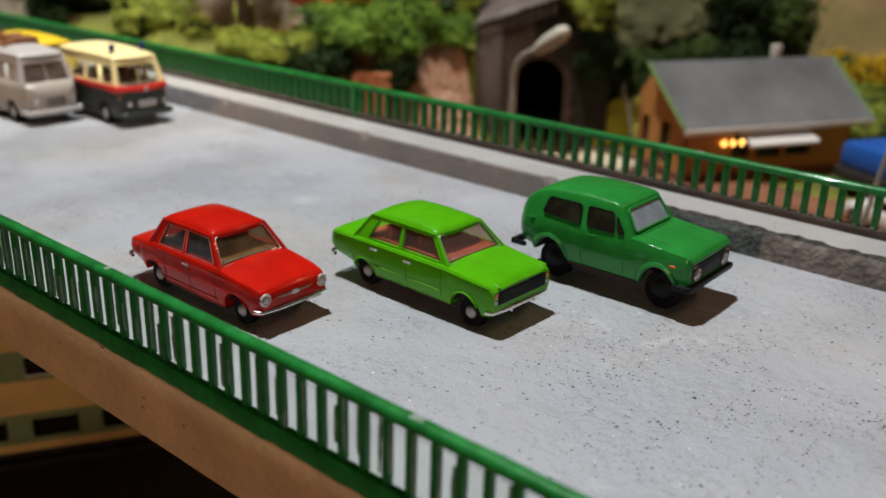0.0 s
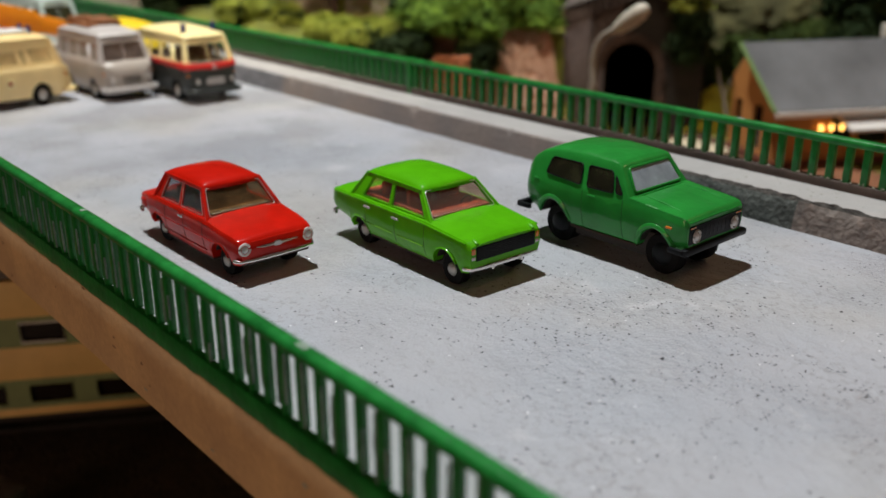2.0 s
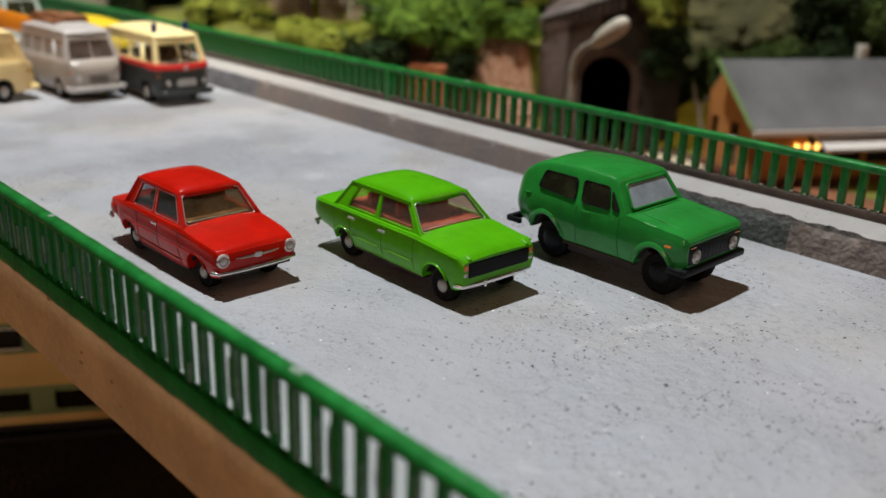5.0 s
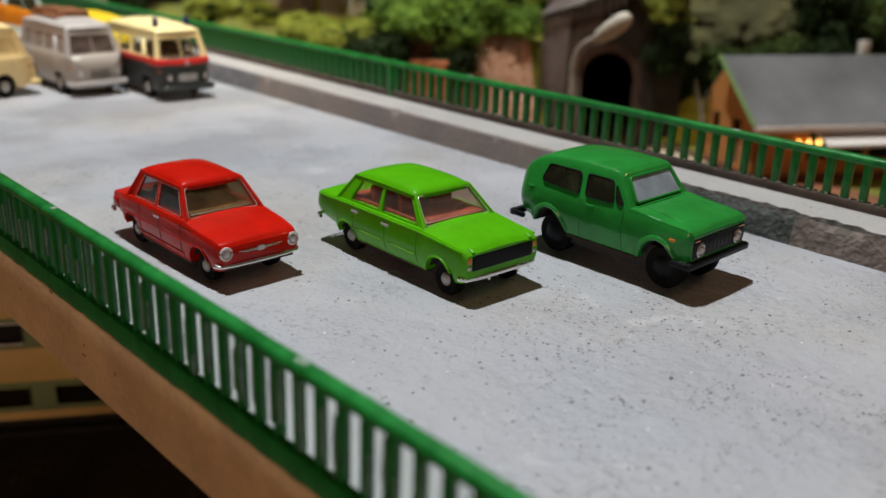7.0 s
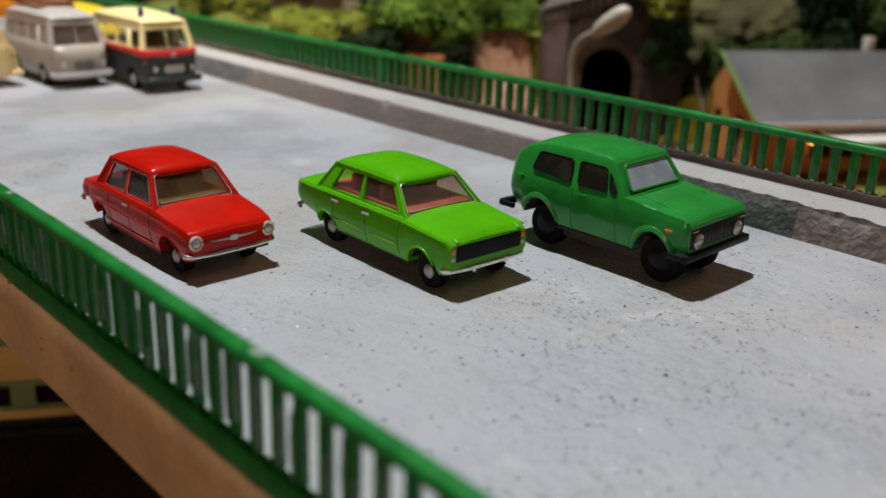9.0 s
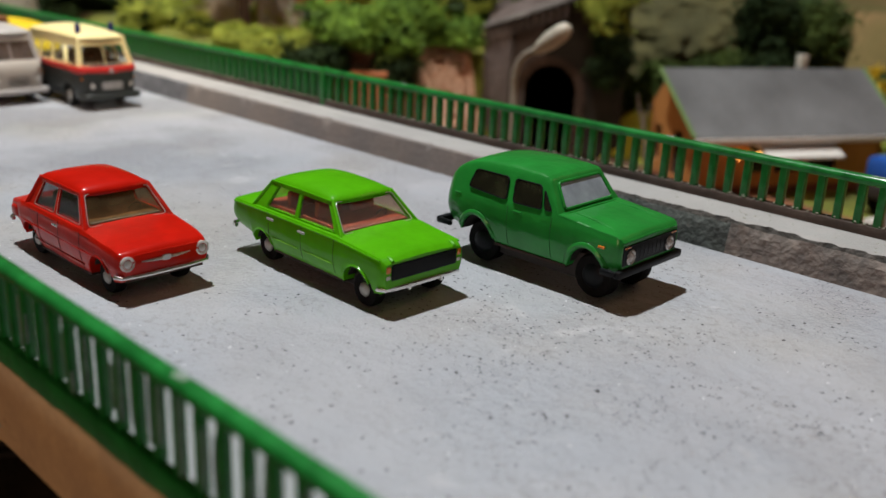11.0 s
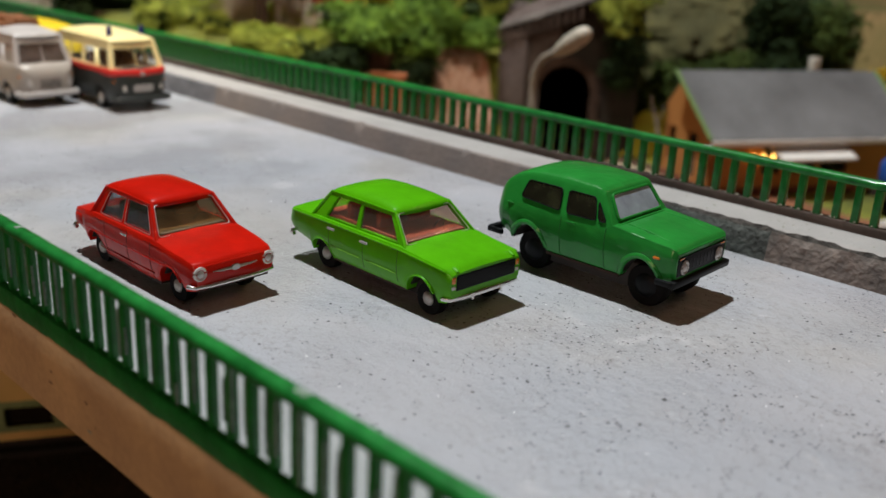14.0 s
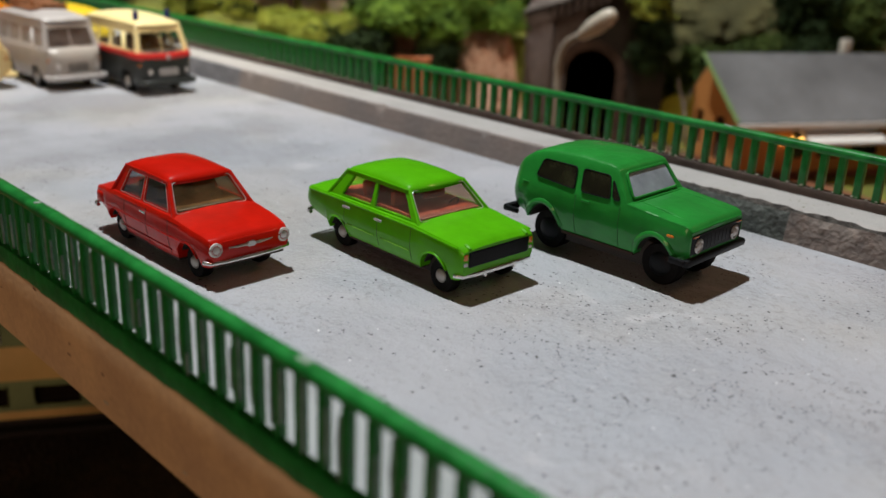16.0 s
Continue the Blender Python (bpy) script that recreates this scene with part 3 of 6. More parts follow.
def webs():
    """Pale strips standing in for pavement glimpsed and reflected beside the near uprights."""
    rng = random.Random(5)
    for k in range(72):
        x = 5.0 - (k + 0.5) * 0.405
        for edge in (-1, 1):
            if rng.random() < 0.45:
                continue
            long, half = rng.uniform(0.3, 1.0), rng.uniform(0.014, 0.036)
            cx, h0 = x + edge * rng.uniform(0.10, 0.14), 0.58 + rng.uniform(0.0, 0.25)
            h1 = min(1.56, h0 + long)
            bm = bmesh.new()
            row = []
            for j in range(7):
                t = j / 6
                w = half * (0.35 + 0.65 * math.sin(math.pi * (0.12 + 0.76 * t))) * rng.uniform(0.75, 1.2)
                off = rng.uniform(-0.008, 0.008)
                row.append([bm.verts.new((cx + a * w + off, d - 0.045, h0 + (h1 - h0) * t - 0.26)) for a, d in ((-1, -0.012), (1, -0.012), (1, 0.012), (-1, 0.012))])
            for a, b in zip(row, row[1:]):
                for q in range(4):
                    bm.faces.new((a[q], a[(q + 1) % 4], b[(q + 1) % 4], b[q]))
            bm.faces.new(row[0])
            bm.faces.new(row[-1])
            part("gap_fill", bm, PALEGLIMPSE, rail_near, "pale strip for a glimpse and reflection beside an upright")


webs()


def paint_edge():
    """Uneven lower edge of the green paint on the fascia board."""
    bm = bmesh.new()
    rows = []
    for i in range(420):
        x = -28 + 33 * i / 419
        low = 0.285 - 0.05 * (noise.noise(Vector((x * 0.9, 1, 0))) + 0.6 * noise.noise(Vector((x * 3.1, 5, 0))))
        rows.append([bm.verts.new((x, 6.750, low)), bm.verts.new((x, 6.746, low + 0.03)), bm.verts.new((x, 6.748, 0.57)), bm.verts.new((x, 6.765, 0.60)), bm.verts.new((x, 6.757, low))])
    for a, b in zip(rows, rows[1:]):
        for k in range(5):
            bm.faces.new((a[k], b[k], b[(k + 1) % 5], a[(k + 1) % 5]))
    tagged(part("paint_border", bm, RAIL, None, "uneven edge of green paint on the board"), kind="structure")


paint_edge()


def fascia_chips():
    """Small knocks and flakes on the face of the board."""
    rng = random.Random(21)
    pale_me = mesh_of("flake", lathe([(0.02, -0.01), (0.05, 0.0), (0.02, 0.012)], "y", 7), CHIPPALE)
    dark_me = mesh_of("knock", lathe([(0.02, -0.01), (0.05, 0.0), (0.02, 0.012)], "y", 7), KNOCK)
    for k in range(26):
        ob = new("flake" if k % 3 == 0 else "knock", pale_me if k % 3 == 0 else dark_me)
        ob.parent = fascia
        ob.location = (rng.uniform(-24, 2) * CM, 6.753 * CM, rng.uniform(-0.95, 0.25) * CM)
        ob.scale = (rng.uniform(0.4, 1.6), 0.7, rng.uniform(0.3, 0.8))


fascia_chips()


def crumbs():
    """Pale glue dots at the feet of the far uprights and grit on the pavement."""
    rng = random.Random(9)
    bm = bmesh.new()
    for k in range(420):
        if k < 240:
            x, y, z, r = 5.0 - 0.405 * k * 0.45 + rng.uniform(-0.1, 0.1), 21.15 + rng.uniform(-0.02, 0.02), 0.915, rng.uniform(0.012, 0.03)
        else:
            x, y, z, r = rng.uniform(-30, 4), rng.uniform(20.05, 21.05), 0.68, rng.uniform(0.008, 0.025)
        geo = bmesh.ops.create_icosphere(bm, subdivisions=1, radius=1.0)["verts"]
        for v in geo:
            v.co = Vector((x + v.co.x * r * 1.7, y + v.co.y * r, z + v.co.z * r * 0.7))
    tagged(part("crumbs", bm, CHIPPALE, None, "pale glue crumbs and grit along the railing foot"), "pale glue crumbs and grit along the railing foot", "grit", kind="stuff")


crumbs()


# ---- vehicles ----
def flank(u, bulge, low, high, under=0.105, over=0.03):
    """Width factor and height of a side that swells out to its fullest at bulge and rolls under below it."""
    k = under * max(0.0, (bulge - u) / bulge) ** 2 + over * max(0.0, (u - bulge) / (1 - bulge)) ** 2
    return 1 - k, low + (high - low) * u


def lower_body(sp):
    """Lofted lower body with wheel arches, bonnet and boot."""
    half = sp["length"] / 2
    xs = sorted(set([-half + sp["length"] * i / 60 for i in range(61)] + [ax + r * s for ax, r in sp["arches"] for s in (-1.0, -0.97, -0.85, 0.85, 0.97, 1.0)]))
    bm = bmesh.new()
    rows = []
    for x in xs:
        w, zt, zb = curve_at(sp["wide"], x), curve_at(sp["top"], x), curve_at(sp["low"], x)
        crown = sp.get("crown", 0.04)
        arch = 0.0
        for ax, r in sp["arches"]:
            if abs(x - ax) <= r:
                arch = sp["radius"] * 0.9 + math.sqrt(max(0.0, r * r - (x - ax) ** 2)) * sp.get("arch_high", 1.0)
        levels = [flank(k / 7, sp.get("crease", 0.62), zb, zt - 0.035) for k in range(8)] + [(0.945, zt - 0.006), (0.55, zt + crown * 0.7), (0.0, zt + crown)]
        pts = []
        for i, (k, z) in enumerate(levels):
            pts.append((k * w, max(z, arch + 0.004 * i) if i < 6 else z))
        right = [bm.verts.new((x, -a, b)) for a, b in pts]
        left = [bm.verts.new((x, a, b)) for a, b in reversed(pts[:-1])]
        rows.append(right + left)
    n = len(rows[0])
    for a, b in zip(rows, rows[1:]):
        for k in range(n):
            bm.faces.new((a[k], b[k], b[(k + 1) % n], a[(k + 1) % n]))
    bm.faces.new(rows[0])
    bm.faces.new(rows[-1])
    return bm


def rounded(points, r, n=4):
    """A closed loop of points with its corners rounded off by r."""
    pts = [Vector(p) for p in points]
    out = []
    for i, p in enumerate(pts):
        a, b = pts[i - 1], pts[(i + 1) % len(pts)]
        da, db = (a - p).normalized() * r, (b - p).normalized() * r
        for k in range(n + 1):
            t = k / n
            out.append((p + da) * (1 - t) ** 2 + p * 2 * t * (1 - t) + (p + db) * t ** 2)
    return out


def slab(outline, offset, thick):
    """A thin plate: a flat outline pushed along offset, with the given thickness."""
    bm = bmesh.new()
    d = Vector(offset).normalized()
    a = [bm.verts.new(Vector(p) + Vector(offset)) for p in outline]
    b = [bm.verts.new(Vector(p) + Vector(offset) - d * thick) for p in outline]
    bm.faces.new(a)
    bm.faces.new(b[::-1])
    for k in range(len(a)):
        bm.faces.new((a[k], b[k], b[(k + 1) % len(a)], a[(k + 1) % len(a)]))
    return bm


def corner_of(cab, side, end, level):
    xb, xt = (cab["front"] if end else cab["rear"])
    w = cab["belt"] if level == 0 else cab["roofw"]
    z = (cab["zfront"] if end else cab["zrear"]) if level == 0 else cab["ztop"]
    return Vector((xb if level == 0 else xt, side * w, z))


def patch_point(q, u, v):
    return q[0] * (1 - u) * (1 - v) + q[1] * u * (1 - v) + q[2] * u * v + q[3] * (1 - u) * v


def cabin(sp, bm, thing_ob, glass, paint):
    """Window frames, pillars and roof into bm; panes as parts."""
    cab = sp["cabin"]
    walls = []
    for side in (-1, 1):
        q = [corner_of(cab, side, e, l) for e, l in ((0, 0), (1, 0), (1, 1), (0, 1))]
        walls.append((q, cab["side_windows"], "side_window"))
    q = [corner_of(cab, s, 1, l) for s, l in ((-1, 0), (1, 0), (1, 1), (-1, 1))]
    walls.append((q, [cab.get("screen", (0.05, 0.95, 0.07, 0.90))], "windscreen"))
    q = [corner_of(cab, s, 0, l) for s, l in ((1, 0), (-1, 0), (-1, 1), (1, 1))]
    walls.append((q, [(0.1, 0.9, 0.14, 0.86)], "rear_window"))
    middle = Vector((0, 0, cab["ztop"] * 0.8))
    for q, holes, name in walls:
        us = sorted({0.0, 1.0, *[h[0] for h in holes], *[h[1] for h in holes]})
        vs = sorted({0.0, 1.0, *[h[2] for h in holes], *[h[3] for h in holes]})
        normal = (q[1] - q[0]).cross(q[3] - q[0]).normalized()
        if normal.dot((q[0] + q[2]) / 2 - middle) < 0:
            normal = -normal
        for u0, u1 in zip(us, us[1:]):
            for v0, v1 in zip(vs, vs[1:]):
                cu, cv = (u0 + u1) / 2, (v0 + v1) / 2
                if any(h[0] < cu < h[1] and h[2] < cv < h[3] for h in holes):
                    continue
                outer = [bm.verts.new(patch_point(q, a, b)) for a, b in ((u0, v0), (u1, v0), (u1, v1), (u0, v1))]
                inner = [bm.verts.new(v.co - normal * 0.05) for v in outer]
                bm.faces.new(outer)
                bm.faces.new(inner[::-1])
                for k in range(4):
                    bm.faces.new((outer[k], inner[k], inner[(k + 1) % 4], outer[(k + 1) % 4]))
        for h in holes:
            pane = bmesh.new()
            rim = [patch_point(q, a, b) for a, b in ((h[0] - 0.01, h[2] - 0.02), (h[1] + 0.01, h[2] - 0.02), (h[1] + 0.01, h[3] + 0.02), (h[0] - 0.01, h[3] + 0.02))]
            a = [pane.verts.new(p - normal * 0.018) for p in rim]
            b = [pane.verts.new(p - normal * 0.034) for p in rim]
            pane.faces.new(a)
            pane.faces.new(b[::-1])
            for k in range(4):
                pane.faces.new((a[k], b[k], b[(k + 1) % 4], a[(k + 1) % 4]))
            ob = part(name, pane, glass.get(name, GLASS), thing_ob, smooth=0)
            ob.visible_shadow = False
            if name == "windscreen" and sp.get("trim"):
                part("windscreen_trim", tube([p + normal * 0.006 for p in rounded(rim, 0.07)], 0.0075, 6, True), sp["trim"], thing_ob, "thin bright windscreen surround")
            if name == "side_window" and sp.get("side_trim"):
                part("window_trim", tube([p + normal * 0.004 for p in rounded(rim, 0.05)], 0.0048, 5, True), sp["side_trim"], thing_ob)
    # rounded roof skin
    xf, xr, w, z = cab["front"][1], cab["rear"][1], cab["roofw"], cab["ztop"]
    nx, ny = 18, 14
    over, drop, crown = cab.get("over", 0.045), 0.07, cab.get("crown", 0.1)
    grid = []
    for i in range(nx + 1):
        s = -1 + 2 * i / nx
        row = []
        for j in range(ny + 1):
            t = -1 + 2 * j / ny
            cx, cy = math.copysign(1 - (1 - abs(s)) ** 1.6, s), math.copysign(1 - (1 - abs(t)) ** 1.6, t)
            round_c = 1 - 0.022 * (abs(cx) ** 8) * (abs(cy) ** 8)
            px = (xf + xr) / 2 + ((xf - xr) / 2 + over) * cx * round_c
            bow = 1 + cab.get("bow", 0.0) * (1 - cy * cy)
            px = (xf + xr) / 2 + (px - (xf + xr) / 2) * bow
            py = (w + over) * cy * round_c
            pz = z + crown * (1 - abs(cx) ** cab.get("dome", 2.4)) * (1 - abs(cy) ** 3.2) - drop * max(abs(cx) ** 22, abs(cy) ** 22) + 0.04
            row.append(bm.verts.new((px, py, pz)))
        grid.append(row)
    under = [[bm.verts.new(v.co - Vector((0, 0, 0.05))) for v in row] for row in grid]
    for i in range(nx):
        for j in range(ny):
            bm.faces.new((grid[i][j], grid[i + 1][j], grid[i + 1][j + 1], grid[i][j + 1]))
            bm.faces.new((under[i][j], under[i][j + 1], under[i + 1][j + 1], under[i + 1][j]))
    ring = [(i, 0) for i in range(nx)] + [(nx, j) for j in range(ny)] + [(i, ny) for i in range(nx, 0, -1)] + [(0, j) for j in range(ny, 0, -1)]
    for (a, b), (c, d) in zip(ring, ring[1:] + ring[:1]):
        bm.faces.new((grid[a][b], under[a][b], under[c][d], grid[c][d]))
    for side in (-1, 1):
        part("drip_rail", tube([(xr - 0.02, side * (w + over - 0.005), z - 0.01), ((xf + xr) / 2, side * (w + over), z + 0.004), (xf + 0.02, side * (w + over - 0.005), z - 0.01)], 0.016, 6), paint, thing_ob)
    bmesh.ops.remove_doubles(bm, verts=bm.verts[:], dist=0.003)
    # pillars at the four corners
    for side in (-1, 1):
        for end in (0, 1):
            a, b = corner_of(cab, side, end, 0), corner_of(cab, side, end, 1)
            part("pillar", tube([a - (b - a) * 0.06, a + (b - a) * 0.97 - Vector((0, side * 0.01, 0))], cab.get("pillar", 0.04), 8), paint, thing_ob)
    return bm


def merge(bm, other):
    """Moves the faces of another bmesh into bm."""
    idx = {}
    for v in other.verts:
        idx[v] = bm.verts.new(v.co)
    for f in other.faces:
        nf = bm.faces.new([idx[v] for v in f.verts])
        nf.material_index = f.material_index
    other.free()
    return bm


def arc(ax, z, r, y, a0=12, a1=168, n=14, high=1.0):
    return [(ax + r * math.cos(radians(a0 + (a1 - a0) * k / n)), y, z + r * high * math.sin(radians(a0 + (a1 - a0) * k / n))) for k in range(n + 1)]


def arch_lip(owner, sp, ax, r, side, high, a0, a1, thick, material, under=0.105, over=0.03, inset=0.0):
    """The rolled edge of a wheel arch, following the swell of the body side."""
    w, low, up = curve_at(sp["wide"], ax), curve_at(sp["low"], ax), curve_at(sp["top"], ax) - 0.035
    bulge = sp.get("crease", 0.62)
    pts = []
    for x, _, z in arc(ax, sp["radius"] * 0.9, r, 0, a0, a1, 18, high):
        k, _ = flank(min(1.0, max(0.0, (z - low) / (up - low))), bulge, low, up, under, over)
        pts.append((x, side * (w * k - inset), z))
    part("wheel_arch", tube(pts, thick, 8), material, owner)


def wheel(owner, x, y, r, wide, side, hub_r, hub_mat, dish=0.03):
    prof = [(r * 0.62, -wide / 2), (r * 0.93, -wide / 2), (r, -wide / 2 + 0.04), (r, wide / 2 - 0.04), (r * 0.93, wide / 2), (r * 0.62, wide / 2)]
    tyre = part("wheel", lathe(prof, "y", 28), RUBBER, owner)
    tyre.location = (x * CM, y * CM, r * CM)
    e = side * wide / 2
    hub = part("hub_cap", lathe([(hub_r, e * 0.9), (hub_r, e * 1.02), (hub_r * 0.8, e * 1.02 + side * dish), (hub_r * 0.3, e * 1.02 + side * dish * 1.5)], "y", 20), hub_mat, tyre)
    return tyre


def wheels(owner, sp, hub_mat, hub=0.55, wide=0.24):
    for ax, inset in sp.get("axles") or [(a, 0.05) for a, _ in sp["arches"]]:
        track = curve_at(sp["wide"], ax) * 0.985 - wide / 2 - inset
        for side in (-1, 1):
            wheel(owner, ax, side * track, sp["radius"], wide, side, sp["radius"] * hub, hub_mat)
    # Arch liners, coloured dark for the shade inside the wheel wells.
    for ax, r in sp["arches"]:
        for side in (-1, 1):
            well = bmesh.new()
            w = curve_at(sp["wide"], ax)
            rows = [[well.verts.new((ax + q * math.cos(a), side * y, sp["radius"] * 0.9 + q * sp.get("arch_high", 1.0) * math.sin(a))) for q, y in ((r - 0.012, w * 0.86), (r - 0.012, w * 0.35), (r - 0.03, w * 0.35), (r - 0.03, w * 0.86))] for a in [math.pi * (0.13 + 0.74 * k / 16) for k in range(17)]]
            for a, b in zip(rows, rows[1:]):
                for k in range(4):
                    well.faces.new((a[k], b[k], b[(k + 1) % 4], a[(k + 1) % 4]))
            part("wheel_well_shade", well, SHADOWY, owner, "wheel well liner coloured dark as shade")
    bm = boxes(((-sp["length"] / 2 + 0.5, -curve_at(sp["wide"], 0) * 0.66, sp["radius"] * 0.6), (sp["length"] / 2 - 0.6, curve_at(sp["wide"], 0) * 0.66, sp["radius"] * 1.9), 0.05))
    part("chassis", bm, SHADOWY, owner, "dark underbody")
    base = curve_at(sp["low"], 0)
    (xa, ra), (xb, rb) = sp["arches"]
    wide_b = curve_at(sp["wide"], 0) * 0.9
    # Floor pans in dark brown, colouring in the warm shade beneath the body.
    part("floor_pan", boxes(((xb + rb, -wide_b, base - 0.03), (xa - ra, wide_b, base + 0.02))), UNDER, owner)
    part("floor_pan", boxes(((xa + ra, -wide_b * 0.9, base + 0.10), (sp["length"] / 2 - 0.06, wide_b * 0.9, base + 0.16))), UNDER, owner)


def seats(owner, cab, zb, material, rows, high=0.3):
    w = cab["belt"] - 0.12
    xf, xr = cab["front"][0] - 0.2, cab["rear"][0] + 0.15
    part("interior", boxes(((xr, -w, zb - 0.16), (xf, w, zb + 0.045), 0.02)), material, owner, "moulded plastic interior")
    for x in rows:
        for s in (-1, 1):
            part("seat", boxes(((x - 0.07, s * w * 0.5 - w * 0.36, zb - 0.08), (x + 0.07, s * w * 0.5 + w * 0.36, zb + high), 0.05), ((x, s * w * 0.5 - w * 0.36, zb - 0.08), (x + 0.42, s * w * 0.5 + w * 0.36, zb + 0.03), 0.03)), material, owner)
    part("dashboard", boxes(((xf - 0.10, -w * 0.96, zb - 0.1), (xf + 0.13, w * 0.96, zb + 0.04), 0.03)), DASHRED if material is SEATRED else SEATDARK, owner)
    part("steering_wheel", tube([(xf - 0.2 + 0.05 * math.sin(t), w * 0.48 + 0.12 * math.cos(t), zb + 0.08 + 0.10 * math.sin(t)) for t in [0.524 * k for k in range(12)]], 0.012, 5, True), BLACK, owner)


def seams(owner, sp, xs, z0, dark, under=0.105, over=0.03):
    """Fine dark door joints that follow the swell of both sides."""
    for x in xs:
        w, low, up = curve_at(sp["wide"], x), curve_at(sp["low"], x), curve_at(sp["top"], x) - 0.035
        for s in (-1, 1):
            pts = []
            for k in range(7):
                z = z0 + (up - 0.02 - z0) * k / 6
                pts.append((x, s * (w * flank((z - low) / (up - low), sp.get("crease", 0.62), low, up, under, over)[0] + 0.001), z))
            part("door_joint", tube(pts, 0.0075, 4), dark, owner)


def handle(owner, x, s, y, z, material):
    part("door_handle", boxes(((x - 0.10, min(s * y, s * (y + 0.035)), z - 0.022), (x + 0.10, max(s * y, s * (y + 0.035)), z + 0.022), 0.012)), material, owner)


def bar_across(x, w, z, sweep, material, owner, name, r=0.05, tall=1.0, back=0.35, label=""):
    """A bumper: a bar across the car with ends swept back."""
    d = 1 if x > 0 else -1
    pts = [(x - d * back, -w, z), (x - d * 0.1, -w * 0.985, z), (x - d * 0.02, -w * 0.92, z)] + [(x + d * sweep * (1 - t * t), w * t, z) for t in (-0.6, -0.3, 0, 0.3, 0.6)] + [(x - d * 0.02, w * 0.92, z), (x - d * 0.1, w * 0.985, z), (x - d * back, w, z)]
    bm = tube(pts, r, 8)
    for v in bm.verts:
        v.co.z = z + (v.co.z - z) * tall
    return part(name, bm, material, owner, label)


def disc(owner, name, x, y, z, r, deep, material, ring=None, label="", facing=1):
    ob = part(name, lathe([(r * 0.95, x - facing * deep), (r, x), (r * 0.8, x + facing * 0.03), (r * 0.3, x + facing * 0.05)], "x", 20, (0, y, z)), material, owner, label)
    if ring:
        pts = [(x + facing * 0.005, y + (r + 0.02) * math.cos(t), z + (r + 0.02) * math.sin(t)) for t in [2 * math.pi * k / 20 for k in range(20)]]
        part("lamp_ring", tube(pts, 0.028, 6, True), ring, ob)
    return ob


def red_saloon():
    sp = dict(length=4.28, radius=0.285, axles=((1.46, 0.15), (-1.16, 0.15)), arches=((1.43, 0.37), (-1.18, 0.35)), crease=0.62, crown=0.03, arch_high=1.14,
              wide=[(-2.14, 0.72), (-2.0, 0.80), (-1.5, 0.87), (0.5, 0.89), (1.6, 0.87), (2.0, 0.83), (2.14, 0.78)],
              top=[(-2.14, 0.80), (-2.08, 0.88), (-1.9, 0.93), (-1.2, 1.0), (0.8, 1.02), (1.0, 1.0), (1.8, 0.905), (2.06, 0.85), (2.12, 0.815), (2.14, 0.76)],
              low=[(-2.14, 0.54), (-1.56, 0.43), (-1.53, 0.33), (-0.84, 0.25), (1.06, 0.24), (1.80, 0.30), (2.0, 0.34), (2.14, 0.42)],
              cabin=dict(front=(0.96, 0.53), rear=(-1.30, -0.98), belt=0.80, roofw=0.62, zfront=0.99, zrear=0.97, ztop=1.525, crown=0.125, bow=0.06, over=0.03,
                         side_windows=[(0.13, 0.465, 0.10, 0.86), (0.53, 0.915, 0.10, 0.86)]), trim=SILVER, side_trim=SILVER)
    car = thing("toy_car", -14.3, 9.99, 0, 0.8, "glossy red model saloon car with chrome bumpers, parked", "car", "cars parked on the bridge")
    bm = lower_body(sp)
    cabin(sp, bm, car, {"windscreen": AMBERGLASS, "side_window": SMOKE}, RED)
    for ax, r in sp["arches"]:
        for s in (-1, 1):
            arch_lip(car, sp, ax, r - 0.004, s, 1.14, 28 if ax > 0 else 10, 170 if ax > 0 else 150, 0.014, RED, inset=0.006)
    part("bonnet_edge", tube([(2.085, -0.72, 0.775), (2.12, -0.5, 0.79), (2.13, 0, 0.80), (2.12, 0.5, 0.79), (2.085, 0.72, 0.775)], 0.02, 6), RED, car)
    # flared air intakes on the rear wings
    for s in (-1, 1):
        part("air_scoop", boxes(((-1.92, min(s * 0.76, s * 0.865), 0.62), (-1.62, max(s * 0.76, s * 0.865), 0.84), 0.05)), RED, car)
        part("waist_line", tube([(-1.9, s * 0.80, 0.885), (-1.0, s * 0.85, 0.93), (0.9, s * 0.855, 0.935), (1.6, s * 0.835, 0.885)], [0.016, 0.016, 0.016, 0.005], 6), RED, car)
    part("body", bm, RED, car)
    wheels(car, sp, HUB, 0.42, 0.22)
    seats(car, sp["cabin"], 1.025, SEATTAN, (0.05, -0.62), 0.27)
    bar_across(2.14, 0.85, 0.455, 0.04, CHROME, car, "front_bumper", 0.034, 1.1, 0.16, "chrome front bumper")
    bar_across(-2.16, 0.82, 0.52, 0.04, CHROME, car, "rear_bumper", 0.038, 1.0, 0.22, "chrome rear bumper")
    for s in (-1, 1):
        disc(car, "headlight", 2.12, s * 0.69, 0.68, 0.084, 0.14, LAMPGLASS, BEZEL, "round headlight in a chrome ring")
        handle(car, 0.0, s, 0.872, 0.87, CHROME)
        part("tail_light", boxes(((-2.13, s * 0.66 - 0.07, 0.62), (-2.05, s * 0.66 + 0.07, 0.76), 0.02)), REDLENS, car)
        part("press_line", tube([(-1.55, s * 0.872, 0.655), (-0.9, s * 0.882, 0.655), (0.9, s * 0.888, 0.655), (1.5, s * 0.876, 0.65)], [0.004, 0.011, 0.011, 0.004], 5), RED, car)
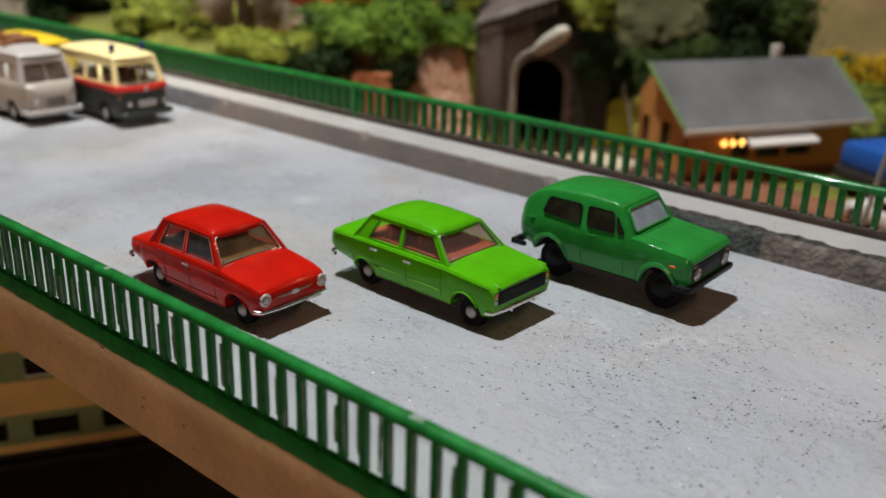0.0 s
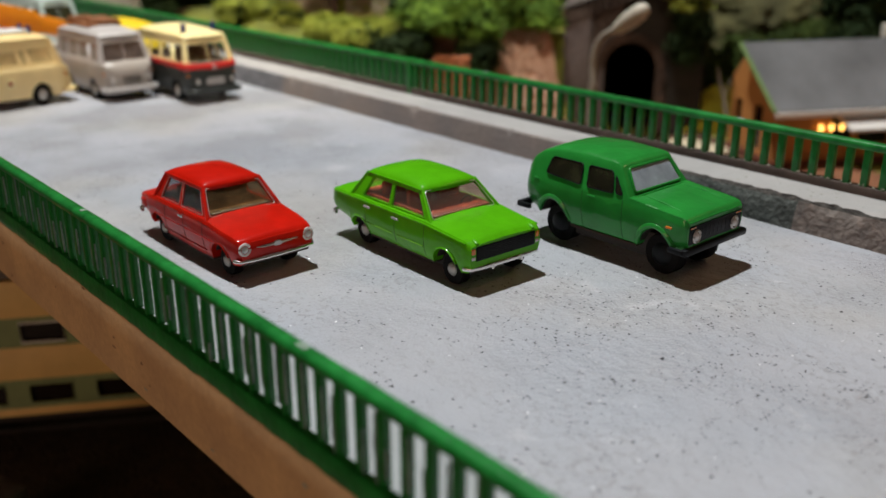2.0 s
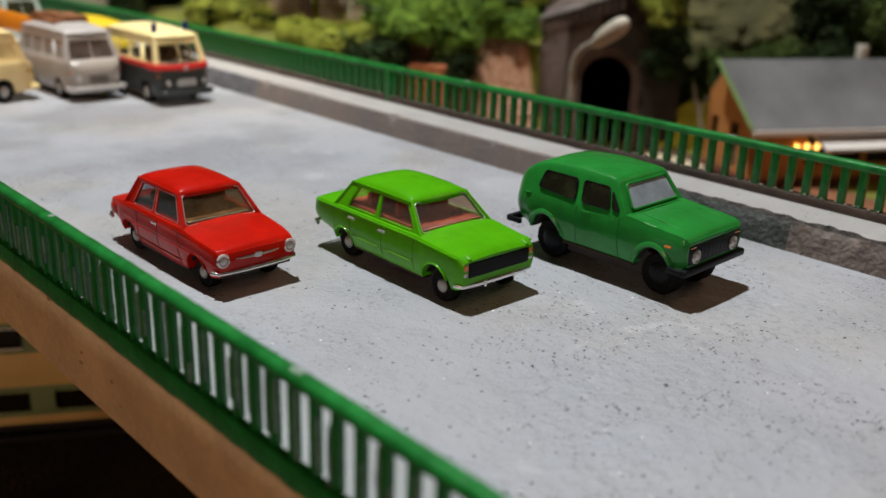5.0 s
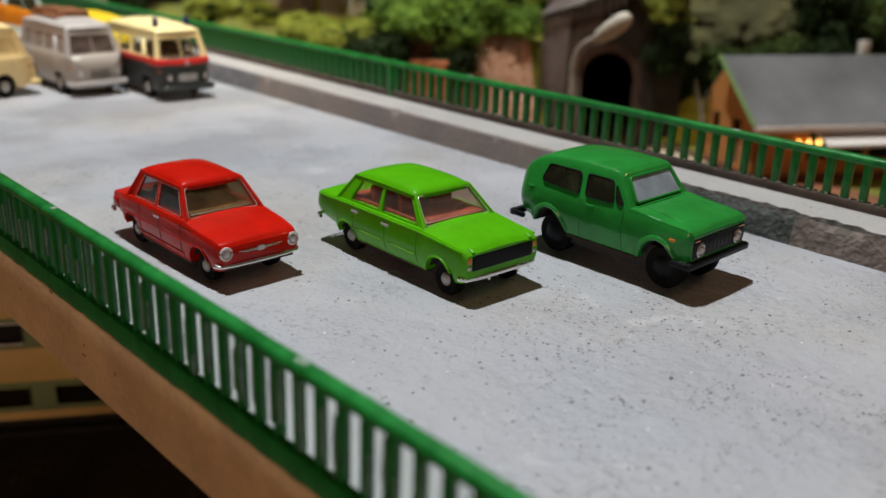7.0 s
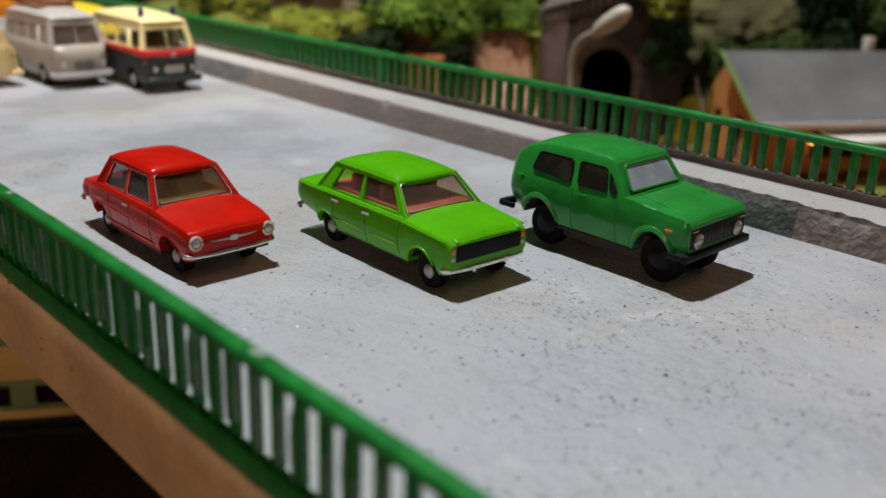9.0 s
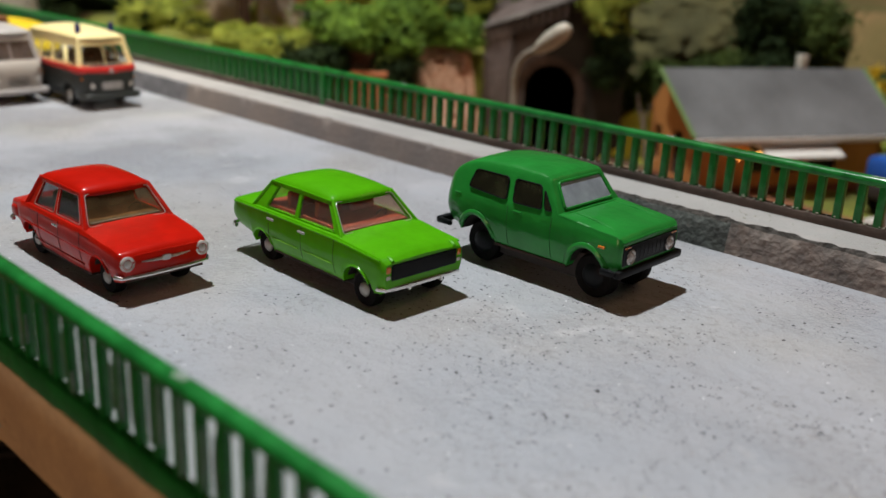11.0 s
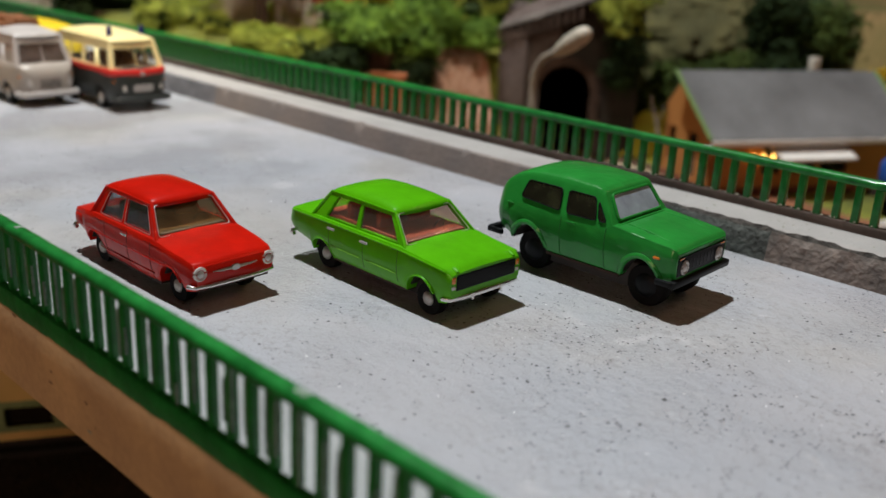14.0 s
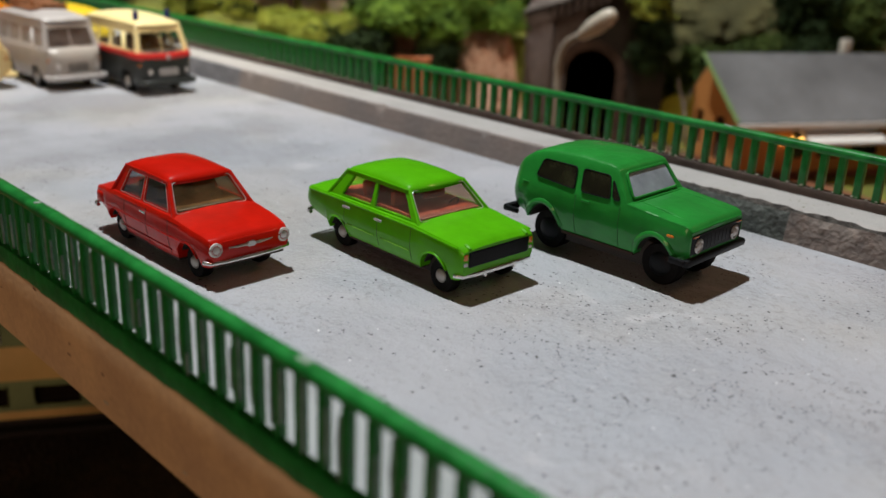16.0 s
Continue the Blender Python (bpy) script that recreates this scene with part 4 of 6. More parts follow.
        part("sill_line", tube([(-0.93, s * 0.853, 0.40), (0.94, s * 0.855, 0.40)], 0.009, 5), RED, car)
    emblem = lathe([(0.001, 0.0), (0.085, 0.0), (0.075, 0.03), (0.001, 0.035)], "x", 6, (2.135, 0, 0.668))
    for v in emblem.verts:
        v.co.y *= 1.35
        v.co.z = 0.668 + (v.co.z - 0.668) * 0.72
    part("badge", emblem, SILVER, car, "silver bonnet badge with side strips")
    for s in (-1, 1):
        part("badge_strip", tube([(2.148, s * 0.09, 0.668), (2.145, s * 0.30, 0.670), (2.135, s * 0.45, 0.678)], [0.028, 0.020, 0.008], 6), SILVER, car)
    seams(car, sp, (0.86, 0.08, -0.74), 0.30, mat("red_joint", (0.16, 0.008, 0.006), 0.6))
    return car


def lime_saloon():
    sp = dict(length=4.46, radius=0.30, axles=((1.64, 0.13), (-1.24, 0.20)), arches=((1.54, 0.38), (-1.18, 0.34)), crease=0.55, crown=0.035, arch_high=1.17,
              wide=[(-2.23, 0.86), (-2.12, 0.92), (-1.0, 0.96), (1.2, 0.96), (2.08, 0.92), (2.23, 0.88)],
              top=[(-2.23, 0.98), (-2.17, 1.04), (-1.3, 1.07), (1.0, 1.09), (1.2, 1.07), (2.1, 0.98), (2.17, 0.95), (2.23, 0.90)],
              low=[(-2.23, 0.58), (-1.54, 0.46), (-1.52, 0.34), (1.92, 0.33), (2.1, 0.36), (2.23, 0.44)],
              cabin=dict(front=(1.08, 0.58), rear=(-1.52, -1.15), belt=0.86, roofw=0.67, zfront=1.07, zrear=1.06, ztop=1.57, crown=0.13, bow=0.06, pillar=0.03, over=0.025,
                         side_windows=[(0.15, 0.485, 0.09, 0.89), (0.53, 0.935, 0.09, 0.89)]), trim=SILVER, side_trim=LIME)
    car = thing("toy_car", -11.28, 13.05, 0, -1.3, "bright lime green model saloon car with red seats, parked", "car", "cars parked on the bridge")
    bm = lower_body(sp)
    cabin(sp, bm, car, {"windscreen": HAZEGLASS, "side_window": HAZEGLASS}, LIME)
    for ax, r in sp["arches"]:
        for s in (-1, 1):
            arch_lip(car, sp, ax, r, s, 1.17, 30 if ax > 0 else 10, 170 if ax > 0 else 150, 0.022, LIME, inset=0.004)
    for s in (-1, 1):
        part("lamp_brow", tube([(1.98, s * 0.70, 0.955), (2.12, s * 0.70, 0.95), (2.21, s * 0.70, 0.915)], [0.02, 0.05, 0.04], 8), LIME, car)
        part("waist_line", tube([(-2.12, s * 0.905, 1.0), (-1.0, s * 0.945, 1.035), (1.0, s * 0.945, 1.04), (2.12, s * 0.90, 0.95)], 0.016, 6), LIME, car)
    part("body", bm, LIME, car)
    wheels(car, sp, HUB, 0.42, 0.22)
    seats(car, sp["cabin"], 1.10, SEATRED, (0.1, -0.72), 0.33)
    bar_across(2.22, 0.90, 0.455, 0.03, CHROME, car, "front_bumper", 0.032, 1.25, 0.16, "chrome front bumper with overriders")
    bar_across(-2.26, 0.91, 0.52, 0.03, CHROME, car, "rear_bumper", 0.036, 1.1, 0.2, "chrome rear bumper")
    for s in (-1, 1):
        part("overrider", boxes(((2.20, s * 0.36 - 0.03, 0.38), (2.29, s * 0.36 + 0.03, 0.51), 0.02)), CHROME, car)
        disc(car, "headlight", 2.19, s * 0.60, 0.75, 0.085, 0.1, SMOKE, BLACK, "dark round headlight in the grille")
        part("indicator", boxes(((2.14, s * 0.80 - 0.05, 0.74), (2.242, s * 0.80 + 0.05, 0.86), 0.02)), AMBER, car, "amber corner indicator")
        part("side_light", boxes(((2.14, s * 0.80 - 0.045, 0.635), (2.242, s * 0.80 + 0.045, 0.70), 0.015)), LAMPGLASS, car)
        part("tail_light", boxes(((-2.255, s * 0.78 - 0.06, 0.70), (-2.18, s * 0.78 + 0.06, 0.92), 0.02)), REDLENS, car)
        handle(car, 0.10, s, 0.955, 0.93, SILVER)
        handle(car, -0.84, s, 0.955, 0.94, SILVER)
        for a, b in ((-0.85, -0.03), (0.16, 0.95)):
            part("side_moulding", tube([(a, s * 0.957, 0.605), (b, s * 0.957, 0.595)], 0.013, 5), mat("moulding_green", (0.20, 0.56, 0.05), 0.25) if s == -1 and a < 0 else bpy.data.materials["moulding_green"], car)
    part("grille", boxes(((2.12, -0.74, 0.60), (2.245, 0.74, 0.88), 0.02)), BLACK, car, "black front grille")
    for k in range(7):
        z = 0.62 + k * 0.035
        part("grille_bar", boxes(((2.238, -0.70, z), (2.252, 0.70, z + 0.012))), mat("grille_bar_dark", (0.010, 0.012, 0.011), 0.35, spec=0.2) if k == 0 else bpy.data.materials["grille_bar_dark"], car)
    seams(car, sp, (0.98, 0.06, -0.92), 0.42, mat("lime_joint", (0.05, 0.15, 0.004), 0.6))
    return car


def moulded_shell(sp):
    """One smooth loft for bonnet, cabin and tail, with wheel arches."""
    half = sp["length"] / 2
    front, rear = sp["ends"]
    xs = sorted(set([rear + (front - rear) * i / 90 for i in range(91)] + [ax + r * s for ax, r in sp["arches"] for s in (-1.0, -0.97, -0.85, 0.85, 0.97, 1.0)] + [p[0] for p in sp["roof"]]))
    bm = bmesh.new()
    rows = []
    for x in xs:
        w, zb, B, R = curve_at(sp["wide"], x), curve_at(sp["low"], x), curve_at(sp["top"], x), curve_at(sp["roof"], x)
        R = max(R, B + 0.012)
        crown = curve_at(sp["crowns"], x)
        arch = 0.0
        for ax, r in sp["arches"]:
            if abs(x - ax) <= r:
                arch = sp["radius"] * 0.9 + math.sqrt(max(0.0, r * r - (x - ax) ** 2)) * sp["arch_high"]
        shrink = curve_at(sp["tuck"], x)
        side = lambda z: w - 0.035 - max(0.0, z - B) * 0.30
        top_y = side(R)
        levels = [(k * w, z) for k, z in [flank(i / 7, 0.66, zb, B - 0.03, 0.13, 0.028) for i in range(8)]] + [(w - 0.036, B - 0.008)]
        levels += [(side(B + (R - B) * t), B + (R - B) * t - 0.008 * (1 - t)) for t in (0.3, 0.6, 0.85)]
        levels += [(top_y - 0.010, R - 0.022), (top_y - 0.032, R + 0.004), (top_y - 0.08, R + crown * 0.26), (top_y * 0.82, R + crown * 0.46), (top_y * 0.5, R + crown * 0.83), (0.0, R + crown)]
        pts = []
        for i, (y, z) in enumerate(levels):
            pts.append((y * shrink, max(z, arch + 0.004 * i) if i < 6 else z))
        right = [bm.verts.new((x, -a, b)) for a, b in pts]
        left = [bm.verts.new((x, a, b)) for a, b in reversed(pts[:-1])]
        rows.append(right + left)
    n = len(rows[0])
    for a, b in zip(rows, rows[1:]):
        for k in range(n):
            bm.faces.new((a[k], b[k], b[(k + 1) % n], a[(k + 1) % n]))
    bm.faces.new(rows[0])
    bm.faces.new(rows[-1])
    return bm


def green_offroader():
    sp = dict(length=3.98, ends=(1.95, -2.17), radius=0.40, axles=((1.28, 0.29), (-1.26, 0.27)), arches=((1.27, 0.455), (-1.28, 0.45)), arch_high=1.40,
              wide=[(-2.17, 0.88), (-2.0, 0.945), (-1.6, 0.98), (1.5, 0.98), (1.85, 0.95), (1.95, 0.92)],
              tuck=[(-2.17, 0.84), (-2.14, 0.90), (-2.07, 0.95), (-1.95, 0.98), (-1.7, 1.0), (1.9, 1.0), (1.95, 0.975)],
              top=[(-2.17, 1.24), (-1.95, 1.36), (0.42, 1.40), (0.66, 1.395), (1.8, 1.29), (1.9, 1.26), (1.95, 1.18)],
              roof=[(-2.17, 1.24), (-2.155, 1.36), (-2.11, 1.49), (-2.03, 1.62), (-1.91, 1.745), (-1.75, 1.855), (-1.53, 1.935), (-1.25, 1.975), (-0.6, 2.0), (0.05, 1.985), (0.21, 1.965), (0.28, 1.93), (0.62, 1.41), (0.66, 1.40), (1.95, 1.18)],
              crowns=[(-2.17, 0.02), (-1.8, 0.05), (-0.7, 0.11), (0.05, 0.08), (0.25, 0.03), (0.64, 0.02), (1.1, 0.05), (1.85, 0.035), (1.95, 0.03)],
              low=[(-2.17, 0.76), (-1.80, 0.67), (-1.74, 0.58), (-0.85, 0.51), (0.82, 0.50), (1.68, 0.55), (1.8, 0.58), (1.95, 0.66)])
    car = thing("toy_car", -8.72, 16.22, 0, 0.5, "dark green model off-road car with black bumpers, parked", "car", "cars parked on the bridge")
    bm = moulded_shell(sp)
    for ax, r in sp["arches"]:
        for s in (-1, 1):
            arch_lip(car, sp, ax, r + 0.02, s, 1.40, 30 if ax > 0 else 22, 160 if ax > 0 else 148, 0.062, GREEN, 0.13, 0.028, 0.03)
    for s in (-1, 1):
        part("bonnet_ridge", tube([(0.70, s * 0.60, 1.415), (1.2, s * 0.64, 1.38), (1.88, s * 0.68, 1.268)], [0.016, 0.036, 0.03], 8), GREEN, car)
    part("body", bm, GREEN, car)
    part("cowl", tube([(0.66, -0.80, 1.395), (0.69, -0.6, 1.412), (0.70, 0, 1.425), (0.69, 0.6, 1.412), (0.66, 0.80, 1.395)], 0.03, 8), GREEN, car)
    side = lambda z: 0.945 - (z - 1.40) * 0.30

    def side_pane(s, quad):
        loop = rounded([(x, s * side(z), z) for x, z in quad], 0.07)
        ob = part("side_window", slab(loop, (0, s * 0.012, 0.004), 0.03), DARKGLASS, car, "dark tinted side window")
        part("window_rubber", tube([Vector(p) + Vector((0, s * 0.012, 0.003)) for p in loop], 0.012, 5, True), BLACK, ob)

    for s in (-1, 1):
        side_pane(s, [(-1.50, 1.48), (-0.56, 1.42), (-0.60, 1.82), (-1.40, 1.82)])
        side_pane(s, [(-0.40, 1.41), (0.26, 1.42), (0.15, 1.82), (-0.45, 1.82)])
        side_pane(s, [(0.315, 1.43), (0.49, 1.43), (0.225, 1.77)])
    n = Vector((0.837, 0, 0.547))
    loop = rounded([(0.59, -0.73, 1.455), (0.59, 0.73, 1.455), (0.322, 0.63, 1.866), (0.322, -0.63, 1.866)], 0.08)
    wsc = part("windscreen", slab(loop, n * 0.03, 0.03), SHEENGLASS, car, "windscreen with a pale reflection put into its colour")
    part("windscreen_seal", tube([p + n * 0.03 for p in loop], 0.026, 6, True), GREEN, wsc)
    loop = rounded([(-2.11, -0.6, 1.49), (-2.11, 0.6, 1.49), (-1.95, 0.54, 1.71), (-1.95, -0.54, 1.71)], 0.06)
    part("rear_window", slab(loop, Vector((-0.81, 0, 0.59)) * 0.03, 0.03), DARKGLASS, car)
    wheels(car, sp, BLACK, 0.56, 0.30)
    for e in (1, -1):
        x = 2.03 if e > 0 else -2.24
        part("front_bumper" if e > 0 else "rear_bumper", boxes(((min(x - e * 0.14, x), -1.02, 0.60), (max(x - e * 0.14, x), 1.02, 0.74), 0.04)), BLACK, car, "matt black plastic bumper")
        for s in (-1, 1):
            part("bumper_end", boxes(((min(x - e * 0.40, x - e * 0.08), s * 1.0 - 0.045, 0.62), (max(x - e * 0.40, x - e * 0.08), s * 1.0 + 0.045, 0.73), 0.03)), BLACK, car)
    part("grille", boxes(((1.86, -0.86, 0.78), (1.965, 0.86, 1.14), 0.03)), BLACK, car, "black grille panel with chrome strip")
    part("grille_strip", boxes(((1.95, -0.84, 1.118), (1.975, 0.84, 1.138), 0.008)), BLACK, car)
    part("bonnet_edge", tube([(1.935, -0.86, 1.20), (1.95, 0, 1.222), (1.935, 0.86, 1.20)], 0.022, 6), GREEN, car)
    for k in range(8):
        y = -0.45 + k * 0.129
        part("grille_slot", boxes(((1.955, y - 0.016, 0.84), (1.97, y + 0.016, 1.06), 0.005)), BLACK, car)
    for s in (-1, 1):
        disc(car, "headlight", 1.96, s * 0.62, 0.92, 0.09, 0.1, LAMPGLASS, SILVER, "round headlight with a bright ring")
        part("side_indicator", boxes(((1.52, min(s * 0.95, s * 0.995), 1.05), (1.66, max(s * 0.95, s * 0.995), 1.10), 0.02)), AMBER, car, "amber side indicator")
        part("front_indicator", boxes(((1.89, s * 0.74 - 0.09, 1.09), (1.975, s * 0.74 + 0.09, 1.135), 0.015)), AMBER, car)
        handle(car, -0.26, s, 0.965, 1.26, GREEN)
        part("tail_light", boxes(((-2.175, s * 0.68 - 0.06, 0.86), (-2.10, s * 0.68 + 0.06, 1.1), 0.02)), REDLENS, car)
        part("vent", boxes(((-1.82, min(s * 0.90, s * 0.965), 1.31), (-1.66, max(s * 0.90, s * 0.965), 1.328), 0.008)), GREEN, car)
    seams(car, sp, (0.5, -0.50), 0.55, mat("green_joint", (0.012, 0.15, 0.022), 0.6), 0.13, 0.028)
    return car


def minibus(x, y, rz, label, lower, upper, roof, band=None, beacons=(), glass=SMOKE, rack=None, bumper=SILVER, windows=None, badge=None, high=2.36, roof_panel=None, side_glass=None):
    sp = dict(length=5.24, radius=0.36, inset=0.1, arches=((1.25, 0.44), (-1.25, 0.44)), crease=0.5, crown=0.03,
              wide=[(-2.62, 0.92), (-2.45, 1.02), (1.7, 1.04), (2.1, 1.01), (2.35, 0.95), (2.52, 0.84), (2.6, 0.70), (2.62, 0.6)],
              top=[(-2.62, 1.26), (-2.4, 1.30), (2.1, 1.34), (2.35, 1.29), (2.52, 1.18), (2.6, 1.06), (2.62, 0.98)], low=[(-2.62, 0.42), (-2.2, 0.30), (2.0, 0.28), (2.62, 0.44)],
              cabin=dict(front=(2.20, 1.86), rear=(-2.32, -2.15), belt=0.97, roofw=0.82, zfront=1.32, zrear=1.28, ztop=high - 0.16, crown=0.19, dome=2.6, bow=0.05, pillar=0.05, over=0.05, screen=(0.07, 0.93, 0.04, 0.70),
                         side_windows=windows or [(0.04, 0.24, 0.10, 0.66), (0.27, 0.48, 0.10, 0.66), (0.52, 0.72, 0.10, 0.66), (0.78, 0.95, 0.06, 0.68)]))
    van = thing("toy_van", x, y, 0, rz, label, "van", "vans parked on the bridge")
    van.scale = (0.88, 0.96, 1.06)
    part("body", lower_body(sp), lower, van)
    up = bmesh.new()
    cabin(sp, up, van, {"windscreen": glass, "side_window": side_glass or glass, "rear_window": glass}, upper)
    part("upper_body", up, upper, van)
    wheels(van, sp, HUB, 0.5, 0.24)
    seats(van, sp["cabin"], 1.34, SEATDARK if roof is not CREAMLT else SEATTAN, (1.0, 0.1), 0.36)
    bar_across(2.68, 1.02, 0.42, 0.03, bumper, van, "front_bumper", 0.075, 1.2, 0.5)
    bar_across(-2.66, 1.0, 0.42, 0.03, bumper, van, "rear_bumper", 0.06, 1.2, 0.3)
    for s in (-1, 1):
        disc(van, "headlight", 2.56, s * 0.66, 0.76, 0.12, 0.16, LAMPGLASS, bumper)
        part("mirror_arm", tube([(1.95, s * 1.0, 1.3), (2.1, s * 1.14, 1.4)], 0.02, 5), bumper, van)
        part("indicator", boxes(((2.24, min(s * 0.88, s * 0.985), 0.92), (2.36, max(s * 0.88, s * 0.985), 1.0), 0.02)), AMBER, van)
    part("grille", boxes(((2.48, -0.44, 0.58), (2.645, 0.44, 0.92), 0.12)), GREYLT if lower is DARKGREY else lower, van, "rounded radiator grille panel")
    for k in range(5):
        z = 0.63 + 0.055 * k
        part("grille_bar", boxes(((2.642, -0.36, z), (2.656, 0.36, z + 0.02), 0.004)), SHADOWY if lower is not DARKGREY else SILVER, van)
    part("windscreen_divider", tube([(2.205, 0, 1.36), (2.0, 0, 1.36 + (high - 1.52) * 0.62)], 0.016, 5), upper, van)
    for s in (-1, 1):
        part("wiper", tube([(2.24, s * 0.30, 1.36), (2.13, s * 0.62, 1.56)], 0.012, 4), BLACK, van)
    if band:
        bm = bmesh.new()
        for s in (-1, 1):
            merge(bm, boxes(((-2.22, min(s * 1.0, s * 1.055), 1.16), (1.75, max(s * 1.0, s * 1.055), 1.34), 0.03)))
        merge(bm, tube([(1.7, -1.01, 1.24), (2.1, -0.985, 1.23), (2.32, -0.90, 1.235), (2.43, -0.74, 1.22), (2.48, 0, 1.20), (2.43, 0.74, 1.22), (2.32, 0.90, 1.235), (2.1, 0.985, 1.23), (1.7, 1.01, 1.24)], 0.125, 8))
        part("band", bm, band, van, "bright red waist band")
        part("badge", lathe([(0.08, 2.58), (0.07, 2.64)], "x", 14, (0, 0.0, 1.20)), SILVER, van)
    for bx, by in beacons:
        part("beacon", lathe([(0.10, -0.05), (0.10, 0.16), (0.075, 0.24), (0.02, 0.27)], "z", 14, (bx, by, high - 0.03)), BLUELENS, van, "blue warning beacon")
    if rack:
        rk = part("roof_rack", boxes(((-1.9, -0.68, high + 0.02), (0.6, 0.68, high + 0.09), 0.02)), RACKWOOD, van, "brown roof rack with a bulky load")
        rng = random.Random(3)
        for k in range(14):
            rx, ry = -1.85 + 0.17 * k, rng.uniform(-0.3, 0.3)
            part("bundle", boxes(((rx, ry - 0.38, high + 0.06), (rx + 0.28, ry + 0.40, high + 0.16 + rng.uniform(0.02, 0.16)), 0.06)), RACKWOOD, rk)
    if roof_panel:
        part("roof_panel", boxes(((-1.7, -0.55, high + 0.035), (1.3, 0.55, high + 0.10), 0.05)), roof_panel, van, "white roof panel")
    if badge:
        for s in (-1, 1):
            part("emblem_plate", boxes(((-0.16, min(s * 1.03, s * 1.046), 0.72), (0.16, max(s * 1.03, s * 1.046), 1.0), 0.004)), CREAMLT, van)
            part("emblem", boxes(((-0.035, min(s * 1.04, s * 1.056), 0.77), (0.035, max(s * 1.04, s * 1.056), 0.95), 0.004), ((-0.1, min(s * 1.04, s * 1.055), 0.83), (0.1, max(s * 1.04, s * 1.055), 0.89), 0.004)), REDLENS, van, "small red cross emblem")
    return van


red_saloon()
lime_saloon()
green_offroader()
minibus(-30.45, 17.15, 0.5, "cream, red and dark grey model minibus with blue beacons", DARKGREY, CREAMLT, CREAMLT, REDBAND, ((1.45, -0.6), (1.45, 0.62)), glass=GLASS, bumper=DARKGREY)
minibus(-32.75, 14.95, 2.0, "light grey model minibus with a loaded roof rack", GREYVAN, GREYLT, GREYLT, None, (), glass=BROWNPANE, rack=True, bumper=GREYLT, side_glass=GREYPANE)
minibus(-32.55, 11.05, 97.0, "cream model ambulance van with blue beacons and red emblem", CREAM, CREAM, CREAMLT, None, ((1.35, -0.35), (1.35, 0.35)), glass=AMBERGLASS, bumper=CREAM, badge=True, roof_panel=WHITE, side_glass=CREAMPANE,
        windows=[(0.28, 0.62, 0.16, 0.60), (0.655, 0.70, 0.14, 0.62), (0.74, 0.95, 0.12, 0.64)])
minibus(-38.0, 18.0, 3.0, "bright yellow model van behind the minibuses", YELLOW, YELLOW, YELLOW, None, (), bumper=YELLOW, high=1.92)
minibus(-46.8, 17.3, 12.0, "pale blue model van at the end of the row", PALEBLUE, PALEBLUE, PALEBLUE, None, (), glass=DARKGLASS, bumper=WHITE, high=2.5)


# ---- other vehicles at the far end of the bridge ----
def crane_truck():
    t = thing("toy_crane_truck", -36.9, 9.6, 0, 91, "orange model crane truck with a long boom", "truck")
    part("chassis", boxes(((-3.2, -0.85, 0.35), (3.0, 0.85, 0.62), 0.04)), ORANGERED, t)
    cab = boxes(((1.7, -1.0, 0.55), (3.3, 1.0, 1.25), 0.12), ((1.75, -0.95, 1.2), (3.1, 0.95, 1.95), 0.15))
    part("cab", cab, ORANGERED, t)
    part("windscreen", boxes(((3.06, -0.75, 1.32), (3.14, 0.75, 1.8), 0.03)), WINDARK, t)
    for s in (-1, 1):
        part("cab_window", boxes(((2.1, s * 0.95 - 0.03, 1.32), (2.9, s * 0.95 + 0.03, 1.78), 0.02)), WINDARK, t)
    part("turntable", lathe([(0.75, 0.6), (0.75, 0.85), (0.6, 1.0)], "z", 24, (-1.3, 0, 0)), ORANGERED, t)
    part("crane_house", boxes(((-2.7, -0.8, 0.95), (-0.6, 0.8, 3.5), 0.2)), ORANGE, t)
    boom = boxes(((-2.4, -0.5, 2.28), (2.4, 0.5, 3.32), 0.06), ((2.0, -0.45, 2.33), (4.4, 0.45, 3.26), 0.05), ((4.0, -0.38, 2.42), (5.95, 0.38, 3.14), 0.05))
    for v in boom.verts:
        v.co.z += 1.5 - 0.29 * (v.co.x + 2.4)
    part("boom", boom, ORANGE, t, "bright orange telescopic boom")
    part("hook_block", boxes(((5.6, -0.12, 1.3), (5.85, 0.12, 1.72), 0.04)), BLACK, t)
    for x in (2.4, 0.2, -1.2, -2.4):
        for s in (-1, 1):
            wheel(t, x, s * 0.85, 0.45, 0.32, s, 0.2, HUB)
    return t


